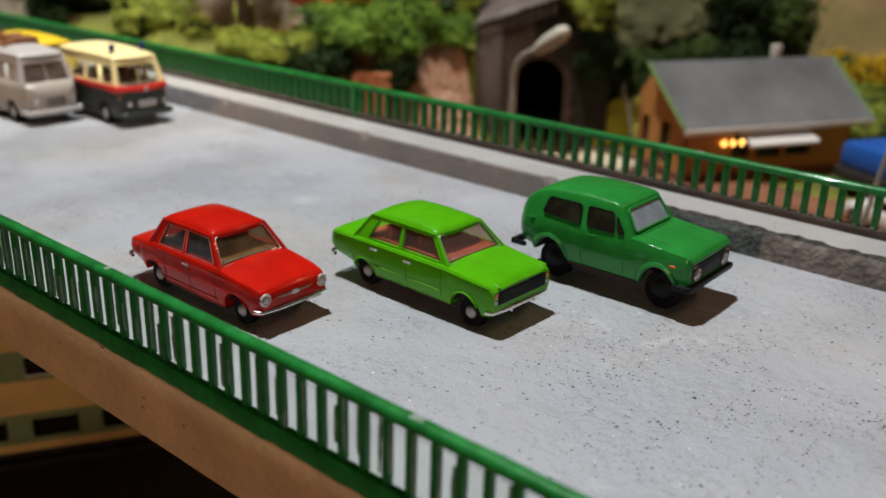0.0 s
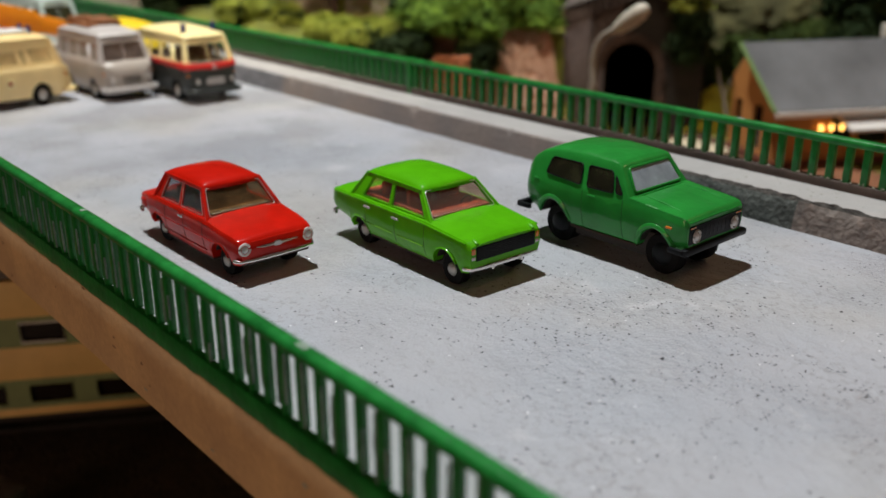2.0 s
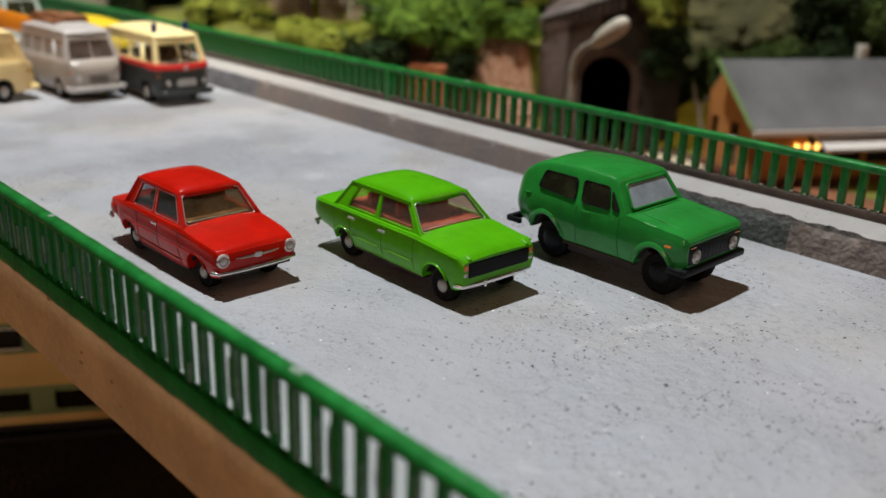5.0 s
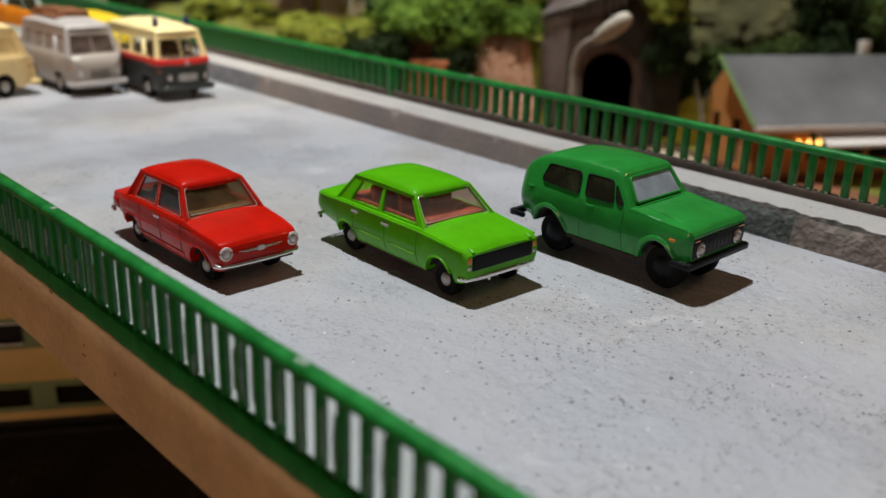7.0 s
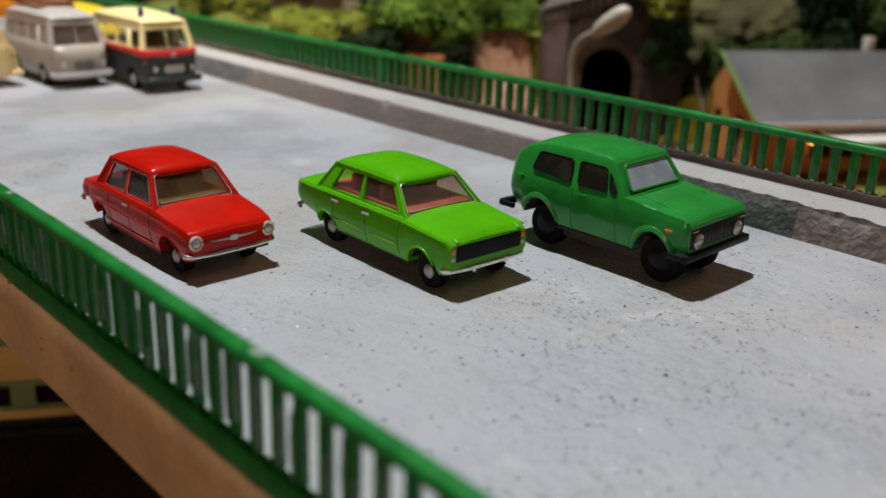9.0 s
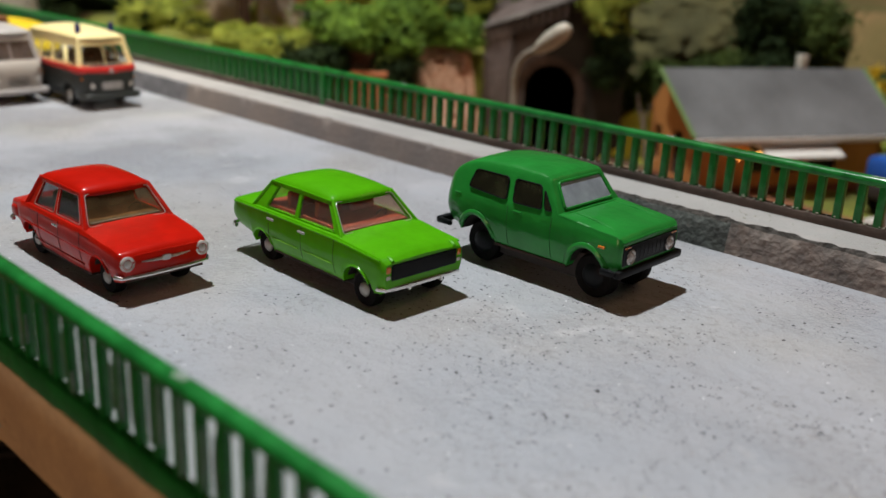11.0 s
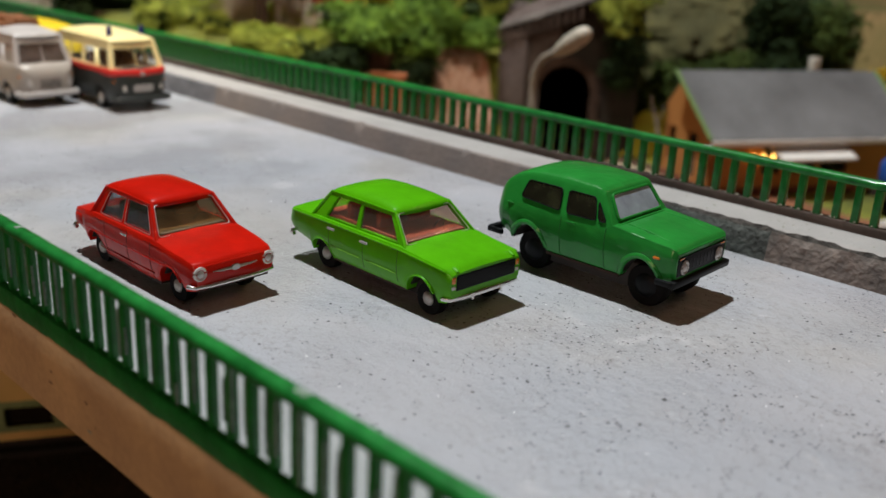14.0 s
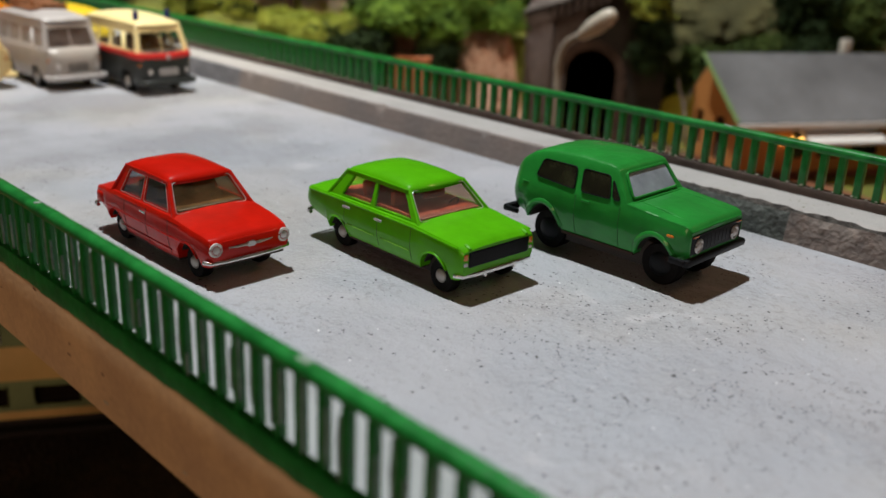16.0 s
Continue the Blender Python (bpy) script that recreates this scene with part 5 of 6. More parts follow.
def simple_car(x, y, z, rz, label, paint, glass_mat, high=1.0):
    sp = dict(length=4.6, radius=0.34, arches=((1.45, 0.42), (-1.4, 0.42)), crease=0.55, crown=0.04,
              wide=[(-2.3, 0.8), (-2.1, 0.9), (1.8, 0.92), (2.3, 0.78)], top=[(-2.3, 0.8), (-2.0, 0.95), (1.0, 1.0), (2.0, 0.86), (2.3, 0.72)], low=[(-2.3, 0.45), (-1.8, 0.3), (1.8, 0.3), (2.3, 0.42)],
              cabin=dict(front=(1.05, 0.45), rear=(-1.5, -0.95), belt=0.84, roofw=0.66, zfront=0.98, zrear=0.96, ztop=1.42 * high, crown=0.1,
                         side_windows=[(0.1, 0.48, 0.12, 0.85), (0.54, 0.9, 0.12, 0.85)]))
    car = thing("toy_car", x, y, z, rz, label, "car")
    bm = lower_body(sp)
    cabin(sp, bm, car, {k: glass_mat for k in ("windscreen", "side_window", "rear_window")}, paint)
    part("body", bm, paint, car)
    wheels(car, sp, HUB, 0.5, 0.22)
    seats(car, sp["cabin"], 0.98, SEATDARK, (0.0, -0.8))
    bar_across(2.33, 0.86, 0.42, 0.03, SILVER, car, "front_bumper", 0.05)
    bar_across(-2.33, 0.86, 0.42, 0.03, SILVER, car, "rear_bumper", 0.05)
    for s in (-1, 1):
        disc(car, "headlight", 2.24, s * 0.62, 0.62, 0.11, 0.1, LAMPGLASS, SILVER)
    return car


crane_truck()


# ---- trees, bushes and rocks ----
def foliage(blobs, count, size, seed, flat=0.6):
    """A crown of many small leaf clumps over lumpy shells; blobs are (x, y, z, rx, ry, rz)."""
    rng = np.random.RandomState(seed)
    weights = np.array([b[3] * b[4] + b[3] * b[5] for b in blobs])
    tufts = max(40, count // 90)
    own = rng.choice(len(blobs), tufts, p=weights / weights.sum())
    dt = rng.normal(size=(tufts, 3))
    dt /= np.linalg.norm(dt, axis=1)[:, None]
    rt = 0.70 + 0.42 * rng.rand(tufts) ** 1.5
    wide = 1.6 + 2.2 * rng.rand(tufts)
    pick = rng.randint(0, tufts, count)
    b, d = np.array(blobs)[own[pick]], dt[pick]
    c = b[:, :3] + d * b[:, 3:] * rt[pick][:, None] + rng.normal(size=(count, 3)) * (size * wide[pick])[:, None] * np.array((1, 1, 0.6))
    a = rng.normal(size=(count, 3)) * 0.6 + d + np.array((0, 0, 0.35))
    a /= np.linalg.norm(a, axis=1)[:, None]
    e = np.cross(a, rng.normal(size=(count, 3)))
    e /= np.linalg.norm(e, axis=1)[:, None]
    f = np.cross(a, e)
    s = (size * (0.5 + rng.rand(count)))[:, None]
    k = flat
    quad = np.stack([c + e * s, c + f * s * k + a * s * 0.3, c - e * s, c - f * s * k + a * s * 0.3], 1).reshape(-1, 3) * CM
    faces = np.arange(4 * count).reshape(-1, 4)
    return quad, faces


def crown_mesh(name, blobs, count, size, seed, material):
    v, f = foliage(blobs, count, size, seed)
    me = bpy.data.meshes.new(name)
    me.from_pydata(v.tolist(), [], f.tolist())
    me.materials.append(material)
    return me


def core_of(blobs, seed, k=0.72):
    """Lumpy inner body of a bush; its dark colour is painted shade between leaves."""
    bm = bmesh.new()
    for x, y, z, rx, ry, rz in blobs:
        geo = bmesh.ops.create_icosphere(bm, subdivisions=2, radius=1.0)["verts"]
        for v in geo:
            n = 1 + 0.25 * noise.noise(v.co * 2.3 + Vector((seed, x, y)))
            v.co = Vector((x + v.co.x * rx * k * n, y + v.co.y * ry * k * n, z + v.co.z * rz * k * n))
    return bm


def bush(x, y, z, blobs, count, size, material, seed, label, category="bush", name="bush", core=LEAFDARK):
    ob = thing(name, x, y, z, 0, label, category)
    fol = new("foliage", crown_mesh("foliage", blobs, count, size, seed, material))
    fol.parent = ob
    part("shade_heart", core_of(blobs, seed), core, ob)
    return ob


def tree(x, y, z, high, lean, blobs, count, size, material, seed, label, girth=0.35):
    ob = thing("tree", x, y, z, 0, label, "tree")
    rng = random.Random(seed)
    pts = [(lean * t * t + 0.1 * math.sin(5 * t), 0.1 * math.cos(4 * t), high * t) for t in (0, 0.15, 0.35, 0.6, 0.8, 1.0)]
    trunk = tube(pts, [girth * 1.5, girth, girth * 0.85, girth * 0.7, girth * 0.5, girth * 0.25], 10)
    for k in range(6):
        a = rng.uniform(0, 6.28)
        s = pts[3 + k % 3]
        merge(trunk, tube([s, (s[0] + math.cos(a) * high * 0.16, s[1] + math.sin(a) * high * 0.16, s[2] + high * 0.12), (s[0] + math.cos(a) * high * 0.3, s[1] + math.sin(a) * high * 0.3, s[2] + high * 0.18)], [girth * 0.3, girth * 0.2, girth * 0.08], 6))
    part("trunk", trunk, BARK, ob)
    if blobs:
        fol = new("crown", crown_mesh("crown", blobs, count, size, seed, material))
        fol.parent = ob
    return ob


def heap(cx, cy, cz, rx, ry, rz, n, seed, lo=0.5, hi=1.0):
    """Blobs strewn in an ellipsoid."""
    rng = random.Random(seed)
    out = []
    for _ in range(n):
        a, b, c = rng.uniform(-1, 1), rng.uniform(-1, 1), rng.uniform(-0.8, 1)
        r = rng.uniform(lo, hi)
        out.append((cx + a * rx, cy + b * ry, cz + c * rz, r * 1.2, r * 1.2, r * 0.85))
    return out


def cliff(name, points, high, base, material, seed, label, rough=0.7, lean=0.25, nx=60, nz=22, category="rock", bulge=0.0):
    """A rough rock face along a line of ground points, leaning back."""
    bm = bmesh.new()
    line = [Vector((*p, 0)) for p in points]
    seg = [(b - a).length for a, b in zip(line, line[1:])]
    total = sum(seg)

    def along(s):
        for (a, b), l in zip(zip(line, line[1:]), seg):
            if s <= l:
                return a + (b - a) * (s / l), (b - a).normalized()
            s -= l
        return line[-1], (line[-1] - line[-2]).normalized()

    rows = []
    for i in range(nx + 1):
        p, d = along(total * i / nx * 0.9999)
        back = Vector((-d.y, d.x, 0))
        row = []
        for j in range(nz + 1):
            t = j / nz
            q = p + back * (lean * t * high - bulge * math.sin(math.pi * min(1.0, max(0.0, (t - 0.3) / 0.7)))) + Vector((0, 0, base + t * high))
            n = noise.noise(q * 0.28 + Vector((seed, 0, 0))) + 0.5 * noise.noise(q * 0.8 + Vector((0, seed, 0))) + 0.25 * noise.noise(q * 2.1)
            row.append(bm.verts.new(q - back * n * rough * (0.3 + t)))
        rows.append(row)
    for a, b in zip(rows, rows[1:]):
        for j in range(nz):
            bm.faces.new((a[j], b[j], b[j + 1], a[j + 1]))
    # top and back close the block
    top = [r[-1] for r in rows]
    backs = []
    for i, v in enumerate(top):
        p, d = along(total * i / nx * 0.9999)
        back = Vector((-d.y, d.x, 0))
        backs.append((bm.verts.new(v.co + back * 4 + Vector((0, 0, 0.4))), bm.verts.new(Vector((v.co.x + back.x * 4, v.co.y + back.y * 4, base)))))
    for i in range(nx):
        bm.faces.new((top[i], top[i + 1], backs[i + 1][0], backs[i][0])).material_index = 1
        bm.faces.new((backs[i][0], backs[i + 1][0], backs[i + 1][1], backs[i][1]))
    return tagged(part(name, bm, [material, GRASS if material is PINKROCK else material], None, label, smooth=25), label, category)


# slope to the left of the tunnel: shrubs, a bare trunk, rocks
bush(-31.7, 30.9, 0.4, heap(0, 0, 1.35, 2.0, 1.3, 0.75, 22, 1, 0.45, 0.85), 32000, 0.079, LEAFMID, 11, "dense mid-green flocked shrub over the stone wall")
bush(-31.7, 33.9, 0.6, heap(0, 0, 1.4, 1.1, 1.0, 0.7, 18, 2, 0.45, 0.8), 26000, 0.079, LEAFMID, 12, "green flocked shrub beside the tunnel wall")
# Near-black leaves put the shade below the upper shrub into colour.
bush(-32.4, 28.7, -0.4, heap(0, 0, 0.9, 1.5, 0.8, 0.4, 12, 3, 0.45, 0.7), 14000, 0.079, LEAFDARK, 13, "very dark shrub coloured for the shade under its neighbours")
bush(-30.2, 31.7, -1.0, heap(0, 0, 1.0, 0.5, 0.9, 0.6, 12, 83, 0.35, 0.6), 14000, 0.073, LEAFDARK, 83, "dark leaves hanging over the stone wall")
# Deeper green here colours in the shade low on the wall.
bush(-30.3, 32.0, -1.2, heap(0, 0, 1.9, 0.35, 0.5, 0.8, 12, 92, 0.35, 0.6), 12000, 0.075, LEAFDEEP, 92, "shrub hanging down the stone wall, darker for painted shade")
bush(-34.8, 27.7, 0.4, heap(0, 0, 0.6, 1.9, 0.9, 0.25, 26, 4, 0.4, 0.65), 40000, 0.066, LEAFLIME, 14, "low yellow-green flocked hedge on the slope")
bush(-33.6, 32.1, 1.2, heap(0, 0, 1.9, 0.7, 0.5, 0.6, 10, 5, 0.35, 0.55), 14000, 0.066, LEAFYELLOW, 15, "yellow blossoming flocked shrub on the slope")
bush(-34.9, 31.3, 1.2, heap(0, 0, 1.7, 0.7, 0.5, 0.5, 10, 6, 0.35, 0.55), 14000, 0.066, LEAFRED, 16, "red leaved flocked shrub on the slope")
bush(-34.3, 34.8, 0.8, heap(0, 0, 1.7, 2.2, 1.5, 0.9, 20, 7, 0.5, 0.9), 28000, 0.079, LEAFMID, 17, "mid-green flocked shrub with lighter tips")
bush(-30.6, 36.2, 0.7, heap(0, 0, 0.9, 0.8, 1.0, 0.4, 12, 84, 0.4, 0.6), 14000, 0.075, LEAFMID, 84, "low green shrub beside the portal coping")
bush(-33.2, 38.2, 0.8, heap(0, 0, 2.1, 1.8, 1.3, 0.8, 16, 77, 0.5, 0.9), 20000, 0.079, LEAFLIME, 77, "lime tipped flocked shrub above the tunnel")
bush(-42.8, 28.0, 0.6, heap(0, 0, 1.0, 2.8, 1.6, 0.7, 20, 8, 0.5, 0.9), 28000, 0.073, LEAFLIME, 18, "pale yellow-green flocked bush")
bush(-46.4, 31.4, 0.6, heap(0, 0, 1.5, 2.6, 1.8, 1.0, 18, 9, 0.6, 1.1), 24000, 0.079, LEAFLIME, 19, "large pale yellow-green flocked bush")
bush(-40.2, 32.4, 0.8, heap(0, 0, 0.7, 1.6, 1.0, 0.3, 12, 78, 0.4, 0.7), 14000, 0.073, LEAFLIME, 78, "short yellow-green flock behind the trunk")
bush(-51.4, 29.4, 0.0, heap(0, 0, 3.0, 1.6, 3.4, 2.6, 34, 10, 0.9, 1.4), 32000, 0.106, LEAFDARK, 20, "very dark bush at the end of the slope")
bush(-36.2, 29.6, 0.6, heap(0, 0, 0.45, 1.2, 0.6, 0.2, 8, 79, 0.3, 0.5), 8000, 0.066, LEAFRUST, 79, "rust brown undergrowth beside the trunk")
tree(-38.0, 28.9, 0.7, 7.5, 0.3, heap(0.2, 0, 7.6, 2.4, 2.0, 1.4, 16, 21, 0.8, 1.2), 18000, 0.099, LEAFMID, 21, "tree with a bare dark trunk and a green crown", 0.32)
cliff("rock_face", [(-41.9, 28.0), (-41.2, 29.0), (-40.3, 30.3)], 2.4, 0.9, PALEROCK, 3, "pale creamy rock outcrop behind the tree", 0.4, 0.3, 30, 14)
cliff("rock_face", [(-38.6, 30.2), (-37.8, 31.2), (-36.6, 32.6)], 2.9, 0.9, PALEROCK, 4, "pale creamy rock beside red shrubs", 0.4, 0.3, 30, 14)
cliff("rock_face", [(-64.5, 25.4), (-62.5, 28.4), (-61.0, 31.0)], 9.0, -6.0, PALEROCK, 5, "pale rocks near the end of the bridge", 0.9, 0.2, 40, 14)

# stone retaining wall between shrubs and tunnel
stone_wall = cliff("stone_wall", [(-31.6, 28.3), (-31.2, 29.0), (-29.4, 32.05), (-28.3, 35.9), (-28.2, 36.4)], 5.5, -4.3, PINKROCK, 8, "rough pinkish stone retaining wall beside the tunnel", 0.2, 0.38, 50, 24, "wall")


def wall_stones(wall_ob):
    """Squared pinkish stones in rough courses, proud of the wall's core."""
    rng = random.Random(17)
    tones = [mat("wall_stone", (0.86, 0.60, 0.49), 0.85, var=0.3, scale=1.6, bump=0.06, grain=5, alt=(0.60, 0.34, 0.24)),
             mat("wall_stone_dark", (0.70, 0.42, 0.31), 0.85, var=0.35, scale=1.6, bump=0.06, grain=5)]
    kinds = [mesh_of("stone", boxes(((-w / 2, -0.16, -h / 2), (w / 2, 0.24, h / 2), 0.05)), tones[k % 2 if k > 1 else 0]) for k, (w, h) in enumerate(((0.5, 0.27), (0.38, 0.27), (0.58, 0.25), (0.44, 0.28)))]
    line = [Vector((-31.3, 29.5, 0)), Vector((-29.7, 32.2, 0)), Vector((-28.6, 36.2, 0))]
    for row in range(15):
        z = -2.6 + 0.283 * row
        for a, b in zip(line, line[1:]):
            d = (b - a).normalized()
            s = rng.uniform(0.0, 0.25)
            while s < (b - a).length - 0.1:
                k = rng.randrange(4)
                if rng.random() < 0.93:
                    back = Vector((-d.y, d.x, 0))
                    q = a + d * s + back * (0.38 * (z + 3.4) - 0.02 + rng.uniform(-0.03, 0.03))
                    ob = new("stone", kinds[k])
                    ob.parent = wall_ob
                    ob.matrix_world = pose(q.x * CM, q.y * CM, (z + rng.uniform(-0.02, 0.02)) * CM, rng.uniform(-24, -18), rng.uniform(-3, 3), math.degrees(math.atan2(d.y, d.x)) + rng.uniform(-4, 4))
                s += (0.515, 0.395, 0.595, 0.455)[k]


wall_stones(stone_wall)
part_wall = thing("brick_pillar", -30.15, 30.25, -4.3, 42, "orange brick pillar under the shrubs", "wall")
brick_me = mesh_of("brick", boxes(((-0.27, -0.14, -0.115), (0.27, 0.14, 0.115), 0.02)), BRICKRED)
part("core", boxes(((-0.85, -0.28, 0), (0.85, 0.5, 4.4))), PINKROCK, part_wall)
for r in range(18):
    for k in range(3):
        ob = new("brick", brick_me)
        ob.parent = part_wall
        ob.location = ((-0.57 + 0.57 * k + (0.14 if r % 2 else -0.14) * 0.5) * CM, -0.42 * CM, (0.13 + 0.25 * r) * CM)


# ---- tunnel portal ----
def portal():
    a = math.degrees(math.atan2(0.57, 0.82))
    t = thing("tunnel_portal", -26.9, 39.4, -4.3, a, "dark stone railway tunnel portal with a pale coping", "tunnel")
    r, spring = 1.27, 3.3
    inner = [(-r, 0)] + [(-r, spring * k / 4) for k in range(1, 5)] + [(r * math.cos(radians(180 - 180 * k / 16)), spring + r * math.sin(radians(180 * k / 16))) for k in range(1, 16)] + [(r, spring * (4 - k) / 4) for k in range(0, 4)] + [(r, 0)]
    lo, hi, top = -3.4, 3.6, 7.6
    outer = []
    n = len(inner)
    for x, z in inner:
        if z <= 0.001:
            outer.append((lo if x < 0 else hi, 0))
        else:
            ang = math.atan2(z - spring * 0.6, x)
            if abs(math.cos(ang)) * (top - spring * 0.6) > abs(math.sin(ang)) * hi:
                px = hi if x > 0 else lo
                outer.append((px, min(top, max(0.0, spring * 0.6 + math.tan(ang) * px))))
            else:
                outer.append(((top - spring * 0.6) / math.tan(ang) if abs(math.tan(ang)) > 1e-6 else 0, top))
    slope = lambda x: 6.2 + 0.37 * (x + 3.36)
    outer = [(max(lo, min(hi, x)), z) for x, z in outer]
    outer = [(x, min(z, slope(x)) if z < top - 0.01 else slope(x)) for x, z in outer]
    bm = bmesh.new()
    f_in = [bm.verts.new((x, 0, z)) for x, z in inner]
    f_out = [bm.verts.new((max(lo, min(hi, x)), 0, z)) for x, z in outer]
    b_in = [bm.verts.new((x, 9, z)) for x, z in inner]
    b_out = [bm.verts.new((max(lo, min(hi, x)), 2, z)) for x, z in outer]
    for k in range(n - 1):
        bm.faces.new((f_in[k], f_in[k + 1], f_out[k + 1], f_out[k]))
        bm.faces.new((f_out[k], f_out[k + 1], b_out[k + 1], b_out[k]))
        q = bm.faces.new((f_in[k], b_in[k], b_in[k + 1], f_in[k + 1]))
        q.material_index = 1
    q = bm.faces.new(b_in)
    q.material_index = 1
    # Faces right of the arch's left side get the painted shade.
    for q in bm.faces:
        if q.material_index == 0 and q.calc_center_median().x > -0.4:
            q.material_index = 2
    part("portal_wall", bm, [STONE, TUNNELSHADE, SHADESTONE], t, smooth=30)
    part("tunnel_roof", boxes(((-3.4, 1.9, 4.9), (3.6, 10.5, 5.6), 0.1)), GRASS, t, "green flocked ground over the tunnel")
    for k in range(15):
        a0, a1 = radians(180 * k / 15 + 1), radians(180 * (k + 1) / 15 - 1)
        v = bmesh.new()
        q = [(r * math.cos(a0), spring + r * math.sin(a0)), (r * math.cos(a1), spring + r * math.sin(a1)), ((r + 0.42) * math.cos(a1), spring + (r + 0.42) * math.sin(a1)), ((r + 0.42) * math.cos(a0), spring + (r + 0.42) * math.sin(a0))]
        f = [v.verts.new((x, -0.14, z)) for x, z in q]
        g = [v.verts.new((x, 0.05, z)) for x, z in q]
        v.faces.new(f)
        for j in range(4):
            v.faces.new((f[j], g[j], g[(j + 1) % 4], f[(j + 1) % 4]))
        part("arch_stone", v, ARCHBROWN, t, smooth=0)
    for s in (-1, 1):
        for k in range(7):
            z = 0.02 + k * 0.53
            # Right jambs are the darker brown, following that painted shade.
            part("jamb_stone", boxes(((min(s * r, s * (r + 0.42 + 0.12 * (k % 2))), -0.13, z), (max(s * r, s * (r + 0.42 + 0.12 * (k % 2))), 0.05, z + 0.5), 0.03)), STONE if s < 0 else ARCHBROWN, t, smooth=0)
    part("pilaster", boxes(((-3.3, -0.55, 0), (-2.0, 0.1, 6.15), 0.08)), STONE, t)
    cop = bmesh.new()
    pts = [(-3.5 + 0.4 * k, slope(-3.5 + 0.4 * k) + 0.07 * noise.noise(Vector((k * 0.7, 1, 3)))) for k in range(19)]
    bank = bmesh.new()
    strips = []
    for k in range(13):
        x = -3.4 + 7.0 * k / 12
        strips.append([bank.verts.new((x, 0.5 + 0.6 * j, slope(x) + 0.1 + 0.18 * j + 0.25 * noise.noise(Vector((x * 0.9, j * 0.8, 4))))) for j in range(7)] + [bank.verts.new((x, 4.1, 5.3))])
    for p, q in zip(strips, strips[1:]):
        for j in range(7):
            bank.faces.new((p[j], q[j], q[j + 1], p[j + 1]))
    part("bank", bank, STONE, t, "dark stony bank above the portal", smooth=40)
    rows = []
    for x, z in pts:
        rows.append([cop.verts.new((x, y, z + d)) for y, d in ((-0.7, 0), (-0.68, 0.15 + 0.05 * noise.noise(Vector((x * 1.9, 0, 8)))), (0.6, 0.2), (0.6, 0))])
    for p, q in zip(rows, rows[1:]):
        for j in range(4):
            cop.faces.new((p[j], q[j], q[(j + 1) % 4], p[(j + 1) % 4]))
    cop.faces.new(rows[0])
    cop.faces.new(rows[-1])
    part("coping", cop, STONELT, t, "pale grey sloping coping")
    for k in range(11):
        x = -3.2 + 0.36 * k
        part("dentil", boxes(((x, -0.62, slope(x) - 0.75), (x + 0.2, -0.05, slope(x) - 0.08), 0.03)), STONE, t)
    return t


portal()
cliff("grass_bank", [(-24.4, 40.5), (-23.2, 40.8), (-21.9, 41.3)], 1.9, -4.5, FLOCKYELLOW, 23, "yellow-green flocked grass bank beside the cottage", 0.25, 0.9, 24, 12, "bank")
twig = thing("dry_twig", -22.3, 41.3, -4.3, 0, "bare pale twig on the grass bank", "twig")
part("stem", tube([(0, 0, 0), (0, 0, 1.2), (-0.25, 0, 2.2), (-0.65, 0, 3.1), (-0.8, 0.1, 3.6)], [0.11, 0.10, 0.085, 0.06, 0.03], 7), POLE, twig)
part("side_shoot", tube([(-0.25, 0, 2.2), (0.0, -0.1, 2.7), (0.1, -0.1, 3.2)], [0.06, 0.045, 0.02], 6), POLE, twig)
cliff("rock_face", [(-26.8, 43.6), (-25.6, 44.2), (-24.2, 45.6)], 3.6, -4.5, ROCK, 14, "low grey rock beside the tunnel portal", 0.35, 0.5, 24, 14)
bush(-26.2, 46.2, -4.3, heap(0, 0, 1.8, 1.3, 0.7, 1.5, 18, 85, 0.5, 0.9), 14000, 0.1, LEAFDEEP, 85, "deep green low shrubs at the foot of the rock")
# Dark leaf colour doubles as the shade beneath the overhanging rock.
bush(-24.6, 48.4, -4.2, heap(0, 0, 2.0, 1.2, 0.7, 1.5, 18, 86, 0.5, 0.9), 14000, 0.1, LEAFDARK, 86, "dark shrubs coloured for the shade under the rock")
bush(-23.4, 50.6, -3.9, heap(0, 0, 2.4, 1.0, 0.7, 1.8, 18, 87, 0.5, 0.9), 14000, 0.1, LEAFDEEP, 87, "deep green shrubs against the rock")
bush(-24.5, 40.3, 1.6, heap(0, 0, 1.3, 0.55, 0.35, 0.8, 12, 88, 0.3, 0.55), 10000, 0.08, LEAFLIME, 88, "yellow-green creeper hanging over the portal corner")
# Dark leaves stand in for the unlit void beside the portal.
bush(-24.3, 40.6, -0.6, heap(0, 0, 1.2, 0.4, 0.3, 1.2, 12, 89, 0.3, 0.5), 9000, 0.08, LEAFDARK, 89, "dark leaves standing in for the void beside the portal")
bush(-26.0, 41.8, 2.0, heap(0, 0, 1.6, 1.6, 0.6, 0.6, 12, 90, 0.4, 0.7), 12000, 0.08, LEAFLIME, 90, "lime green flock on the bank above the portal")
bush(-25.5, 47.3, -4.2, heap(0, 0, 2.4, 0.8, 0.5, 1.5, 14, 93, 0.5, 0.9), 12000, 0.1, LEAFDEEP, 93, "deep green shrubs between the rock and the cottage")
bare = thing("tree", -22.9, 53.4, -3.6, 0, "thin pale bare trunk against the rock", "tree")
